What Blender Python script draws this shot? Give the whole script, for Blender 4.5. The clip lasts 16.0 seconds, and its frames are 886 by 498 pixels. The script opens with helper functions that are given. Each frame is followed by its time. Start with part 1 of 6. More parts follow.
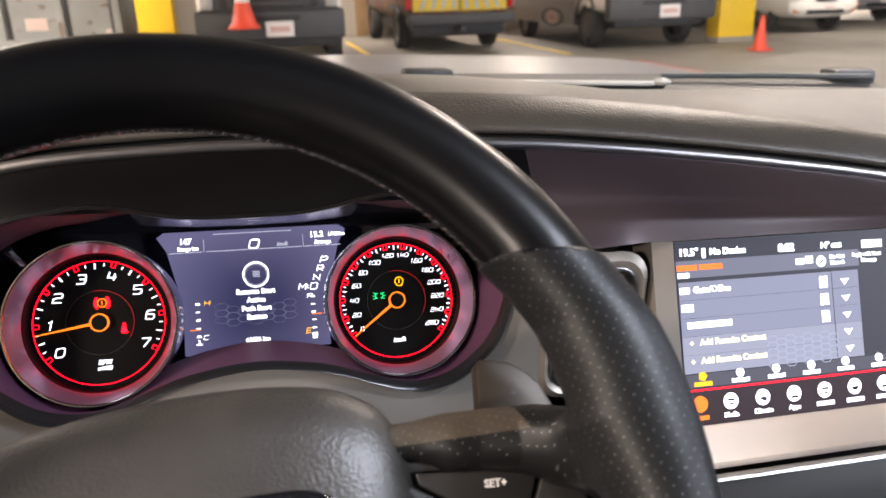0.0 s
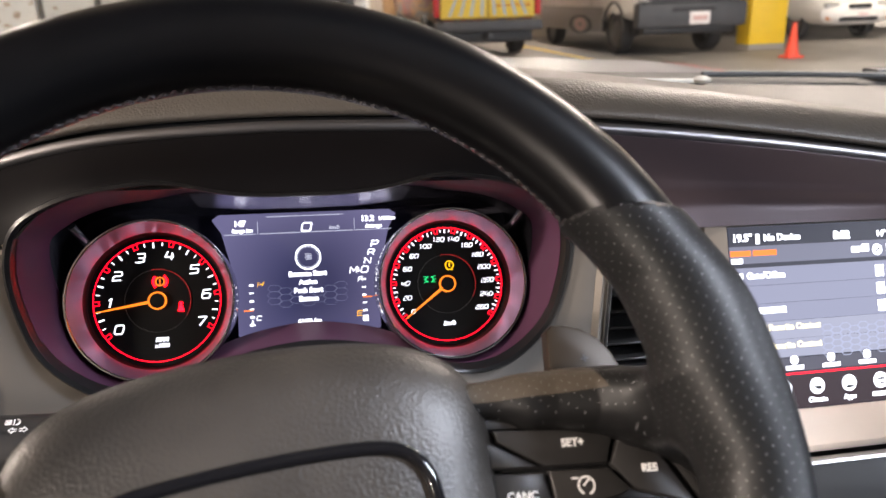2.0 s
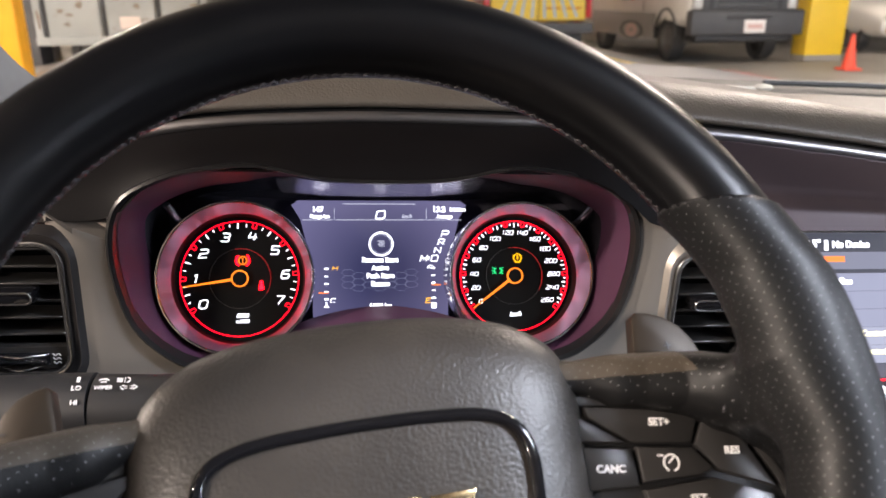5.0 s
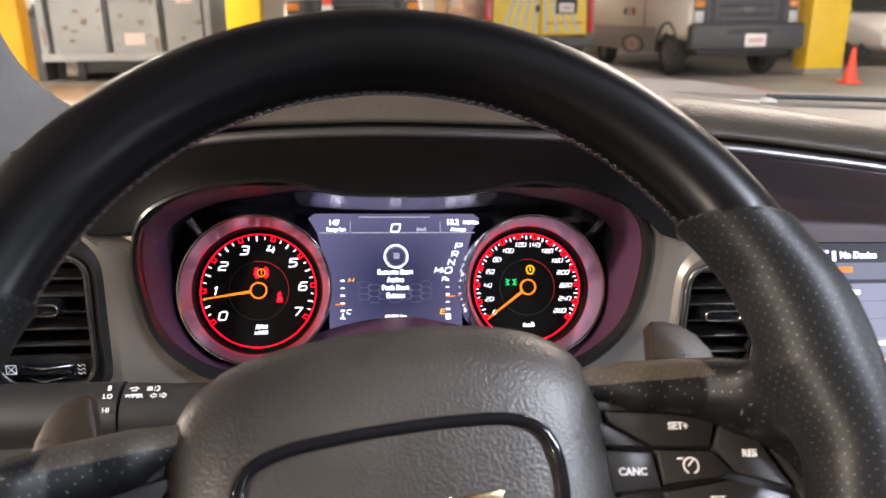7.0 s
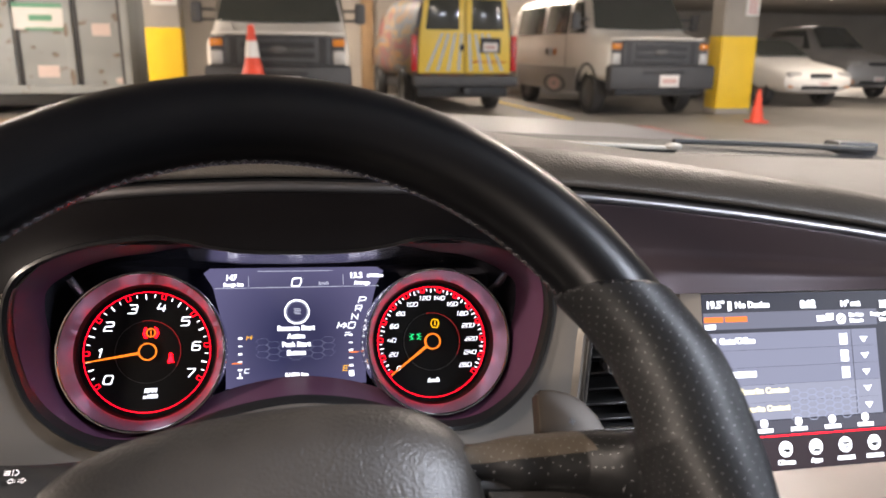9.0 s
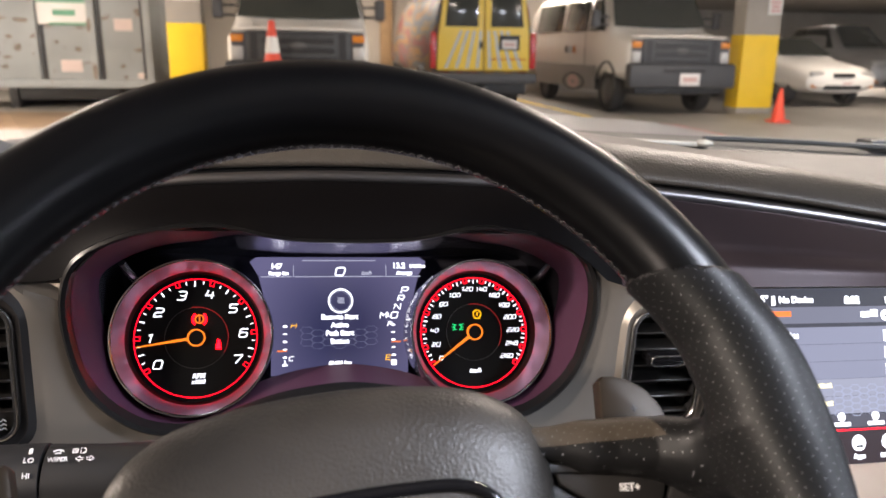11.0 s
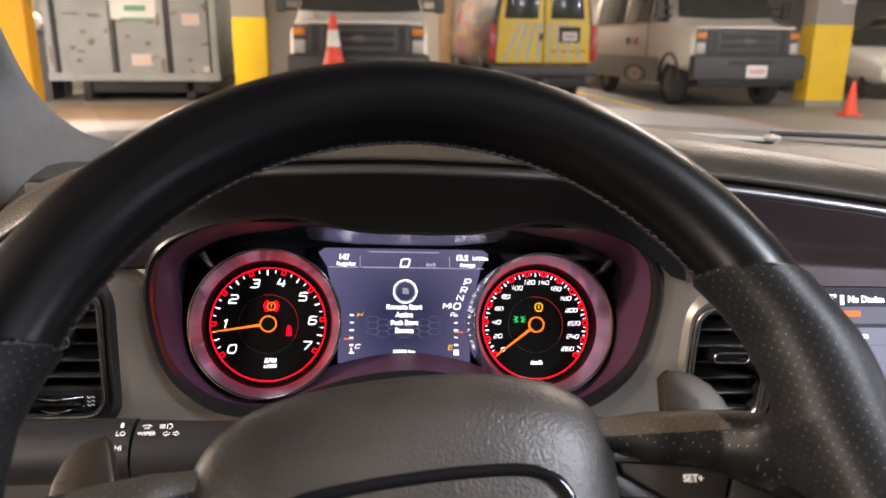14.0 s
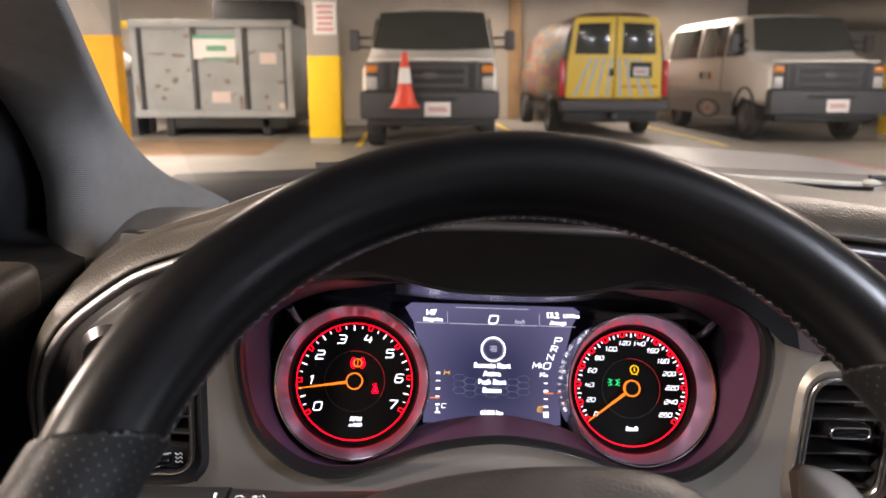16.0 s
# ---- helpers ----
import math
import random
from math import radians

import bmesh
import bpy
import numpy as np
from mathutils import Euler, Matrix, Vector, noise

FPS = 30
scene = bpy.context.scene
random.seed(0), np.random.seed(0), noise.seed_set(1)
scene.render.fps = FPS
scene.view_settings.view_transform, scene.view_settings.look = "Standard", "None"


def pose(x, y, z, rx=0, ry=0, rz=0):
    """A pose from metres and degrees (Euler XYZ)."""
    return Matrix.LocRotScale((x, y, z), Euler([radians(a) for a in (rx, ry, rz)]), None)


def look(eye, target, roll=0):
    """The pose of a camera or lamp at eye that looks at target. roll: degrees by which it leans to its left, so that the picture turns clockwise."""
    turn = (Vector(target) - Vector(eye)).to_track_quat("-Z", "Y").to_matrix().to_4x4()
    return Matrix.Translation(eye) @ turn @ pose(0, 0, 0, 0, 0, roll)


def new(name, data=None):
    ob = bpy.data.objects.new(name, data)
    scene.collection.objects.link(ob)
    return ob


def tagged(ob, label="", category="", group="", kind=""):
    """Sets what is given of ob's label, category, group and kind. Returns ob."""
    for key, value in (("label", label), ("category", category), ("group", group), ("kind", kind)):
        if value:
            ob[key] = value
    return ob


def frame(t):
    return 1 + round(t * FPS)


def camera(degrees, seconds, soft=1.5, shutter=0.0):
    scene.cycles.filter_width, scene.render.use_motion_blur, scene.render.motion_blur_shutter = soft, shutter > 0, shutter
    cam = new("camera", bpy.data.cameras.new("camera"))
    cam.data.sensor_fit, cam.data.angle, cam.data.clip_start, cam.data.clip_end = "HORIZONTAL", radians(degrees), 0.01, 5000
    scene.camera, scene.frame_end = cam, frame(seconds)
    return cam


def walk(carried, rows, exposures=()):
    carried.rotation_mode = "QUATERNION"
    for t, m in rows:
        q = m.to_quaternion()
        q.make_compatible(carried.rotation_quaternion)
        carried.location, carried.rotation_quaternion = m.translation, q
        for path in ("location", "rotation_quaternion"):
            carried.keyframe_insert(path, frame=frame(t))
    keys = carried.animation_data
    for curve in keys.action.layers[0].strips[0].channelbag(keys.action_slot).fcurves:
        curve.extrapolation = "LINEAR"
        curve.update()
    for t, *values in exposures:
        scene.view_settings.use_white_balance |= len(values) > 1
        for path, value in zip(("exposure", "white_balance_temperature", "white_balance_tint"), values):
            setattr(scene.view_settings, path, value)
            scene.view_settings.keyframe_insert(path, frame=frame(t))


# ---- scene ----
cam = camera(61.5, 16.0)
cam.data.dof.use_dof, cam.data.dof.focus_distance, cam.data.dof.aperture_fstop = True, 0.5, 11.0
# the car stands on a floor that falls a little to its right
CAR = pose(0, 0, 0.93, 0, 2.6, 0) @ pose(0, 0, -0.93)
PATH = [
    (0, (0.016, -0.567, 1.173), (0.464, 1.271, 0.523), 1.0),
    (0.5, (0.007, -0.562, 1.169), (0.468, 1.29, 0.569), 0.9),
    (1, (-0.001, -0.568, 1.162), (0.439, 1.29, 0.566), 1.1),
    (1.5, (-0.012, -0.575, 1.165), (0.399, 1.285, 0.557), 1.2),
    (2, (-0.007, -0.571, 1.155), (0.378, 1.288, 0.523), 0.9),
    (2.5, (-0.014, -0.572, 1.155), (0.351, 1.284, 0.504), 0.8),
    (3, (-0.018, -0.572, 1.151), (0.329, 1.283, 0.487), 0.9),
    (3.5, (-0.032, -0.577, 1.147), (0.294, 1.282, 0.486), 1.4),
    (4, (-0.035, -0.584, 1.15), (0.269, 1.282, 0.496), 1.8),
    (6.5, (-0.046, -0.591, 1.154), (0.233, 1.295, 0.551), 2.7),
    (7, (-0.049, -0.598, 1.155), (0.229, 1.29, 0.557), 2.2),
    (7.5, (-0.033, -0.589, 1.159), (0.298, 1.296, 0.576), 1.9),
    (8, (-0.017, -0.587, 1.169), (0.408, 1.291, 0.628), 2.0),
    (10.5, (-0.046, -0.584, 1.166), (0.419, 1.299, 0.677), 3.8),
    (11, (-0.049, -0.586, 1.163), (0.376, 1.301, 0.653), 3.5),
    (11.5, (-0.048, -0.589, 1.168), (0.331, 1.305, 0.65), 3.0),
    (12, (-0.049, -0.599, 1.173), (0.291, 1.305, 0.662), 2.6),
    (12.5, (-0.054, -0.602, 1.17), (0.258, 1.307, 0.662), 2.5),
    (13, (-0.054, -0.599, 1.167), (0.243, 1.31, 0.651), 2.5),
    (13.5, (-0.055, -0.596, 1.165), (0.233, 1.312, 0.64), 2.7),
    (14, (-0.058, -0.597, 1.166), (0.22, 1.31, 0.629), 3.2),
    (14.5, (-0.067, -0.58, 1.157), (0.192, 1.325, 0.606), 3.7),
    (15, (-0.061, -0.569, 1.158), (0.161, 1.342, 0.612), 3.7),
    (15.5, (-0.084, -0.578, 1.178), (0.023, 1.355, 0.677), 2.9),
    (16, (-0.077, -0.572, 1.179), (0.023, 1.372, 0.72), 2.7),
]
walk(cam, [(t, CAR @ look(eye, aim, roll)) for t, eye, aim, roll in PATH],
     [(0, 0.2, 6380, 17), (1, 0.22, 6380, 17), (3.5, 0.34, 6380, 17), (7, 0.3, 6380, 17), (8, 0.13, 6380, 17), (11, 0.09, 6380, 17), (12.5, 0.06, 6420, 18), (14, 0, 6600, 18), (16, 0.05, 6480, 19)])

# ---- light ----
world = bpy.data.worlds.new("world")
scene.world = world
world.use_nodes = True
world.node_tree.nodes["Background"].inputs[0].default_value = (0.9, 0.95, 1.0, 1)
world.node_tree.nodes["Background"].inputs[1].default_value = 0.02
# ceiling lamps: x, y, watts, and 1 for a cooler tube, 2 or 3 for a point light, cool or warm
# strong ones beside and behind the car are unseen, added to light the cabin
LAMPS = [(-9.5, 6.0, 1500, 3), (-3.0, 5.5, 75, 0), (3.0, 5.8, 55, 0), (8.5, 7.0, 75, 0), (-4.0, 10.5, 210, 0), (2.6, 9.2, 65, 0), (7.0, 9.6, 65, 0), (12.0, 12.0, 130, 0), (-5.0, 14.8, 310, 0), (1.2, 16.4, 240, 0), (6.2, 16.4, 230, 0),
         (2.4, 2.2, 95, 0), (-3.6, -1.0, 480, 0), (-4.4, -4.2, 900, 0), (6.0, -4.6, 700, 1), (6.5, 0.4, 200, 2), (16.0, -4.0, 2200, 2), (7.3, -9.0, 900, 2), (2.1, -1.25, 200, 1), (0.3, -10.0, 120, 1), (18.0, 22.0, 700, 0), (26.0, 18.0, 500, 0)]


# ---- materials ----
def mat(name, col, rough=0.5, metal=0.0, var=0.12, scale=12.0, bump=0.15, bscale=300.0, grain="noise", coat=0.0, spot=None, spec=0.5):
    """A surface with variation at two scales and fine relief, in metres."""
    m = bpy.data.materials.new(name)
    m.use_nodes = True
    nt = m.node_tree
    b = nt.nodes["Principled BSDF"]
    co = nt.nodes.new("ShaderNodeTexCoord")
    n1 = nt.nodes.new("ShaderNodeTexNoise")
    n1.inputs["Scale"].default_value = scale
    n1.inputs["Detail"].default_value = 6
    nt.links.new(co.outputs["Object"], n1.inputs["Vector"])
    ramp = nt.nodes.new("ShaderNodeValToRGB")
    ramp.color_ramp.elements[0].position, ramp.color_ramp.elements[1].position = 0.3, 0.7
    ramp.color_ramp.elements[0].color = (*[c * (1 - var) for c in col], 1)
    ramp.color_ramp.elements[1].color = (*[min(1, c * (1 + var)) for c in col], 1)
    nt.links.new(n1.outputs["Fac"], ramp.inputs["Fac"])
    out = ramp.outputs["Color"]
    if spot:
        n3 = nt.nodes.new("ShaderNodeTexNoise")
        n3.inputs["Scale"].default_value = spot[1]
        n3.inputs["Detail"].default_value = 8
        n3.inputs["Roughness"].default_value = 0.7
        nt.links.new(co.outputs["Object"], n3.inputs["Vector"])
        r3 = nt.nodes.new("ShaderNodeValToRGB")
        r3.color_ramp.elements[0].position, r3.color_ramp.elements[1].position = spot[2], spot[2] + 0.06
        nt.links.new(n3.outputs["Fac"], r3.inputs["Fac"])
        mx = nt.nodes.new("ShaderNodeMixRGB")
        mx.inputs["Color2"].default_value = (*spot[0], 1)
        nt.links.new(r3.outputs["Color"], mx.inputs["Fac"])
        nt.links.new(out, mx.inputs["Color1"])
        out = mx.outputs["Color"]
    nt.links.new(out, b.inputs["Base Color"])
    b.inputs["Roughness"].default_value = rough
    b.inputs["Metallic"].default_value = metal
    b.inputs["Coat Weight"].default_value = coat
    b.inputs["Specular IOR Level"].default_value = spec
    if bump:
        if grain == "voronoi":
            n2 = nt.nodes.new("ShaderNodeTexVoronoi")
            n2.feature = "SMOOTH_F1"
            h = n2.outputs["Distance"]
        else:
            n2 = nt.nodes.new("ShaderNodeTexNoise")
            n2.inputs["Detail"].default_value = 3
            h = n2.outputs["Fac"]
        n2.inputs["Scale"].default_value = bscale
        if grain == "brushed":
            mp = nt.nodes.new("ShaderNodeMapping")
            mp.inputs["Scale"].default_value = (0.03, 1, 1)
            nt.links.new(co.outputs["Object"], mp.inputs["Vector"])
            nt.links.new(mp.outputs["Vector"], n2.inputs["Vector"])
        else:
            nt.links.new(co.outputs["Object"], n2.inputs["Vector"])
        bp = nt.nodes.new("ShaderNodeBump")
        bp.inputs["Strength"].default_value = bump
        bp.inputs["Distance"].default_value = 0.4 / bscale
        nt.links.new(h, bp.inputs["Height"])
        nt.links.new(bp.outputs["Normal"], b.inputs["Normal"])
    return m


def emit(name, col, strength, base=(0.02, 0.02, 0.02)):
    m = bpy.data.materials.new(name)
    m.use_nodes = True
    b = m.node_tree.nodes["Principled BSDF"]
    b.inputs["Base Color"].default_value = (*base, 1)
    b.inputs["Roughness"].default_value = 0.4
    b.inputs["Specular IOR Level"].default_value = 0.12
    b.inputs["Emission Color"].default_value = (*col, 1)
    b.inputs["Emission Strength"].default_value = strength
    return m


def pane(name, tint=(1, 1, 1), gloss=0.08, rough=0.0):
    """Thin clear glass: it lets light straight through and mirrors a little."""
    m = bpy.data.materials.new(name)
    m.use_nodes = True
    nt = m.node_tree
    nt.nodes.remove(nt.nodes["Principled BSDF"])
    tr = nt.nodes.new("ShaderNodeBsdfTransparent")
    tr.inputs[0].default_value = (*tint, 1)
    gl = nt.nodes.new("ShaderNodeBsdfGlossy")
    gl.inputs["Roughness"].default_value = rough
    mx = nt.nodes.new("ShaderNodeMixShader")
    mx.inputs[0].default_value = gloss
    nt.links.new(tr.outputs[0], mx.inputs[1])
    nt.links.new(gl.outputs[0], mx.inputs[2])
    nt.links.new(mx.outputs[0], nt.nodes["Material Output"].inputs[0])
    return m


def perforated(name, col, rough, pitch=0.0037):
    """Leather with staggered punched holes, laid out by the rim's UV in metres; each hole's glint is painted pale."""
    m = mat(name, col, rough, 0, 0.15, 30, 0.12, 900, "voronoi", spec=0.17)
    nt = m.node_tree
    b = nt.nodes["Principled BSDF"]
    uv = nt.nodes.new("ShaderNodeUVMap")
    mp = nt.nodes.new("ShaderNodeMapping")
    mp.inputs["Rotation"].default_value = (0, 0, radians(45))
    mp.inputs["Scale"].default_value = (1 / pitch, 1 / pitch, 1)
    nt.links.new(uv.outputs[0], mp.inputs[0])
    fr = nt.nodes.new("ShaderNodeVectorMath")
    fr.operation = "FRACTION"
    nt.links.new(mp.outputs[0], fr.inputs[0])
    sub = nt.nodes.new("ShaderNodeVectorMath")
    sub.operation = "DISTANCE"
    sub.inputs[1].default_value = (0.5, 0.5, 0)
    nt.links.new(fr.outputs[0], sub.inputs[0])
    rp = nt.nodes.new("ShaderNodeValToRGB")
    rp.color_ramp.elements[0].position, rp.color_ramp.elements[1].position = 0.042, 0.07
    rp.color_ramp.elements[0].color, rp.color_ramp.elements[1].color = (1, 1, 1, 1), (0, 0, 0, 1)
    nt.links.new(sub.outputs["Value"], rp.inputs[0])
    old = b.inputs["Base Color"].links[0].from_socket
    mx = nt.nodes.new("ShaderNodeMixRGB")
    # pale dot: the highlight at a hole, put into the colour
    mx.inputs["Color2"].default_value = (0.19, 0.193, 0.2, 1)
    nt.links.new(rp.outputs[0], mx.inputs[0])
    nt.links.new(old, mx.inputs[1])
    nt.links.new(mx.outputs[0], b.inputs["Base Color"])
    return m


LEATHER = mat("smooth_leather", (0.0024, 0.0024, 0.0028), 0.29, 0, 0.2, 25, 0.06, 900, "voronoi", spec=0.3)
PERF = perforated("perforated_leather", (0.008, 0.008, 0.0083), 0.42)
# worn spoke leather; the light on the spoke's top is in its paler tan
WORN_LIT = perforated("worn_lit_leather", (0.054, 0.045, 0.035), 0.42)
GRAINED = mat("grained_leather", (0.027, 0.0235, 0.02), 0.42, 0, 0.24, 30, 0.46, 720, "voronoi", spec=0.5)
PADTOP = mat("dash_skin", (0.074, 0.066, 0.057), 0.4, 0, 0.1, 15, 0.6, 560, "voronoi")
BLACK = mat("black_plastic", (0.01, 0.01, 0.011), 0.5, 0, 0.1, 20, 0.1, 900)
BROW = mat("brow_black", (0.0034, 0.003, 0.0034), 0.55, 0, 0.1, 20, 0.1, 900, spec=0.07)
SATIN = mat("satin_black", (0.021, 0.02, 0.0195), 0.36, 0, 0.1, 10, 0.05, 900)
GLOSS = mat("piano_black", (0.006, 0.006, 0.007), 0.08, 0, 0.1, 10, 0)
BRUSHED = mat("brushed_bronze", (0.36, 0.33, 0.295), 0.4, 0.75, 0.08, 8, 0.12, 1500, "brushed")
PLUM = mat("satin_panel", (0.07, 0.053, 0.06), 0.28, 0.45, 0.1, 6, 0.08, 1500, "brushed")
ENDBLACK = mat("end_panel_black", (0.018, 0.0165, 0.0165), 0.28, 0, 0.1, 10, 0.03, 900)
CHROME = mat("satin_chrome", (0.45, 0.44, 0.435), 0.27, 1.0, 0.05, 20, 0.03, 900)
STRIPMETAL = mat("satin_strip", (0.3, 0.29, 0.3), 0.36, 1.0, 0.05, 20, 0.03, 900)
BRIGHT = mat("bright_chrome", (0.75, 0.73, 0.74), 0.2, 1.0, 0.05, 20, 0)
# the dials' red glow is put into the housing's wine colour
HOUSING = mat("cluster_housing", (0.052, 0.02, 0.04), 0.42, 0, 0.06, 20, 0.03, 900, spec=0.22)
# the pink-violet glow on the flanges is painted into this metal's colour
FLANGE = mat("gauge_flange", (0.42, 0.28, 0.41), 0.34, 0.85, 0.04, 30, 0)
DIAL = mat("dial_black", (0.004, 0.004, 0.004), 0.4, 0, 0.1, 30, 0, spec=0.12)
THREAD = mat("thread", (0.022, 0.02, 0.022), 0.7, 0, 0.3, 400, 0.3, 2000)
PADDLE = mat("paddle_metal", (0.023, 0.0175, 0.0125), 0.42, 0.3, 0.1, 20, 0.03, 900, spec=0.2)
INK = mat("white_print", (0.75, 0.75, 0.75), 0.5, 0, 0.05, 50, 0)
GOLD = mat("gold_metal", (0.75, 0.55, 0.3), 0.25, 1.0, 0.05, 50, 0)
FABRIC = mat("pillar_fabric", (0.13, 0.128, 0.124), 0.9, 0, 0.06, 60, 0.5, 1100)
nt = FABRIC.node_tree
wave, wbump, wco = nt.nodes.new("ShaderNodeTexWave"), nt.nodes.new("ShaderNodeBump"), nt.nodes.new("ShaderNodeTexCoord")
wave.bands_direction = "Z"
wave.inputs["Scale"].default_value, wave.inputs["Distortion"].default_value, wave.inputs["Detail"].default_value = 150.0, 0.6, 1
wbump.inputs["Strength"].default_value, wbump.inputs["Distance"].default_value = 0.45, 0.0006
nt.links.new(wco.outputs["Object"], wave.inputs["Vector"])
nt.links.new(wave.outputs["Fac"], wbump.inputs["Height"])
nt.links.new(nt.nodes["Principled BSDF"].inputs["Normal"].links[0].from_socket, wbump.inputs["Normal"])
nt.links.new(wbump.outputs["Normal"], nt.nodes["Principled BSDF"].inputs["Normal"])
GLOW_WHITE = emit("glow_white", (0.92, 0.95, 1.0), 2.8)
GLOW_RED = emit("glow_red", (1.0, 0.002, 0.012), 4.0)
GLOW_DEEP = emit("glow_deep_red", (1.0, 0.02, 0.02), 0.45)
GLOW_ALARM = emit("glow_alarm_red", (1.0, 0.0012, 0.001), 45.0)
GLOW_ORANGE = emit("glow_orange", (1.0, 0.22, 0.01), 1.6)
GLOW_AMBER = emit("glow_amber", (1.0, 0.5, 0.0), 1.8)
GLOW_NAME = emit("glow_name", (1.0, 0.2, 0.02), 1.5)
GLOW_GREEN = emit("glow_green", (0.0, 0.7, 0.18), 1.6)
GLOW_YELLOW = emit("glow_yellow", (1.0, 0.92, 0.55), 1.8)
GLOW_GREY = emit("glow_grey", (0.55, 0.58, 0.7), 0.9)


# ---- mesh helpers ----
def bmnew():
    return bmesh.new()


def finish(bm, name, material, smooth=True):
    bmesh.ops.recalc_face_normals(bm, faces=bm.faces)
    me = bpy.data.meshes.new(name)
    bm.to_mesh(me)
    bm.free()
    me.materials.append(material)
    if smooth:
        me.shade_smooth()
        me.set_sharp_from_angle(angle=radians(38))
    return me


def thing(name, m, label, category, group="", kind=""):
    ob = new(name)
    ob.empty_display_size = 0.05
    ob.matrix_basis = m
    return tagged(ob, label, category, group, kind)


def part(name, bm, material, parent, label="", smooth=True):
    ob = new(name, finish(bm, name, material, smooth))
    ob.parent = parent
    return tagged(ob, label)


def solo(name, bm, material, label, category, group="", kind="", m=None):
    ob = new(name, finish(bm, name, material))
    if m is not None:
        ob.matrix_basis = m
    return tagged(ob, label, category, group, kind)


def box(bm, c, s, bevel=0.0, m=None, seg=2):
    r = bmesh.ops.create_cube(bm, size=1.0)
    vs = r["verts"]
    bmesh.ops.scale(bm, vec=s, verts=vs)
    bmesh.ops.translate(bm, vec=c, verts=vs)
    if bevel:
        es = list({e for v in vs for e in v.link_edges})
        out = bmesh.ops.bevel(bm, geom=es, offset=bevel, segments=seg, affect="EDGES", profile=0.6)
        vs = list({v for f in out["faces"] for v in f.verts} | {v for v in vs if v.is_valid})
    if m is not None:
        bmesh.ops.transform(bm, matrix=m, verts=[v for v in vs if v.is_valid])
    return bm


def loft(bm, rings, closed=True, caps=True, wrap=False, uv=None):
    """Quads between rings of points, each ring with the same count."""
    rows = [[bm.verts.new(p) for p in r] for r in rings]
    n = len(rows[0])
    layer = bm.loops.layers.uv.verify() if uv else None
    last = len(rows) if wrap else len(rows) - 1
    for i in range(last):
        a, b = rows[i], rows[(i + 1) % len(rows)]
        for j in range(n if closed else n - 1):
            k = (j + 1) % n
            f = bm.faces.new((a[j], a[k], b[k], b[j]))
            if uv:
                for lp, (ii, jj) in zip(f.loops, ((i, j), (i, j + 1), (i + 1, j + 1), (i + 1, j))):
                    lp[layer].uv = (ii * uv[0], jj * uv[1])
    if caps and closed and not wrap:
        bm.faces.new(rows[0])
        bm.faces.new(rows[-1])
    return bm


def curve(pts, per=6, closed=False):
    """A smooth line through points."""
    p = [Vector(q) for q in pts]
    n = len(p)
    out = []
    for i in range(n if closed else n - 1):
        g = (lambda k: p[k % n]) if closed else (lambda k: p[min(max(k, 0), n - 1)])
        a, b, c, d = g(i - 1), g(i), g(i + 1), g(i + 2)
        for k in range(per):
            t = k / per
            out.append(0.5 * (2 * b + (c - a) * t + (2 * a - 5 * b + 4 * c - d) * t * t + (3 * b - a - 3 * c + d) * t ** 3))
    if not closed:
        out.append(p[-1])
    return out


def tube(bm, path, ra, rb=None, seg=10, up=(0, 0, 1), closed=False):
    """A rod of oval section along a path; ra across, rb along the up side."""
    rb = rb or ra
    path = [Vector(p) for p in path]
    n = len(path)
    rings = []
    for i, p in enumerate(path):
        a = path[(i - 1) % n] if closed or i else p
        b = path[(i + 1) % n] if closed or i < n - 1 else p
        d = (b - a).normalized()
        x = d.cross(Vector(up)).normalized()
        y = x.cross(d).normalized()
        rings.append([p + x * ra * math.cos(6.2832 * k / seg) + y * rb * math.sin(6.2832 * k / seg) for k in range(seg)])
    return loft(bm, rings, wrap=closed)


def prism(bm, pts, z0, z1, bevel=0.0, m=None):
    """An outline in x, y raised from z0 to z1, with its upper edge bevelled."""
    n = len(pts)
    cx, cy = sum(p[0] for p in pts) / n, sum(p[1] for p in pts) / n

    def ring(z, inset):
        out = []
        for i in range(n):
            a, b, c = Vector(pts[i - 1][:2]), Vector(pts[i][:2]), Vector(pts[(i + 1) % n][:2])
            d1, d2 = (b - a).normalized(), (c - b).normalized()
            nn = Vector((-(d1.y + d2.y), d1.x + d2.x))
            nn = nn.normalized() if nn.length > 1e-6 else Vector((cx, cy)) - b
            if nn.dot(Vector((cx, cy)) - b) < 0 and n < 9:
                nn = -nn
            q = b + nn * inset
            out.append((q.x, q.y, z))
        return out
    area = sum(pts[i - 1][0] * pts[i][1] - pts[i][0] * pts[i - 1][1] for i in range(n))
    if area < 0:
        pts = list(reversed(pts))
    rings = [ring(z0, 0), ring(z1 - bevel, 0)] + ([ring(z1 - bevel * 0.3, bevel * 0.3), ring(z1, bevel)] if bevel else [])
    if m is not None:
        rings = [[m @ Vector(p) for p in r] for r in rings]
    return loft(bm, rings)


def disc(bm, r, z, m=None, seg=64):
    return loft(bm, [[(r * math.cos(6.2832 * k / seg), r * math.sin(6.2832 * k / seg), zz) for k in range(seg)] for zz in (z - 0.0008, z)] if m is None else
                [[m @ Vector((r * math.cos(6.2832 * k / seg), r * math.sin(6.2832 * k / seg), zz)) for k in range(seg)] for zz in (z - 0.0008, z)])


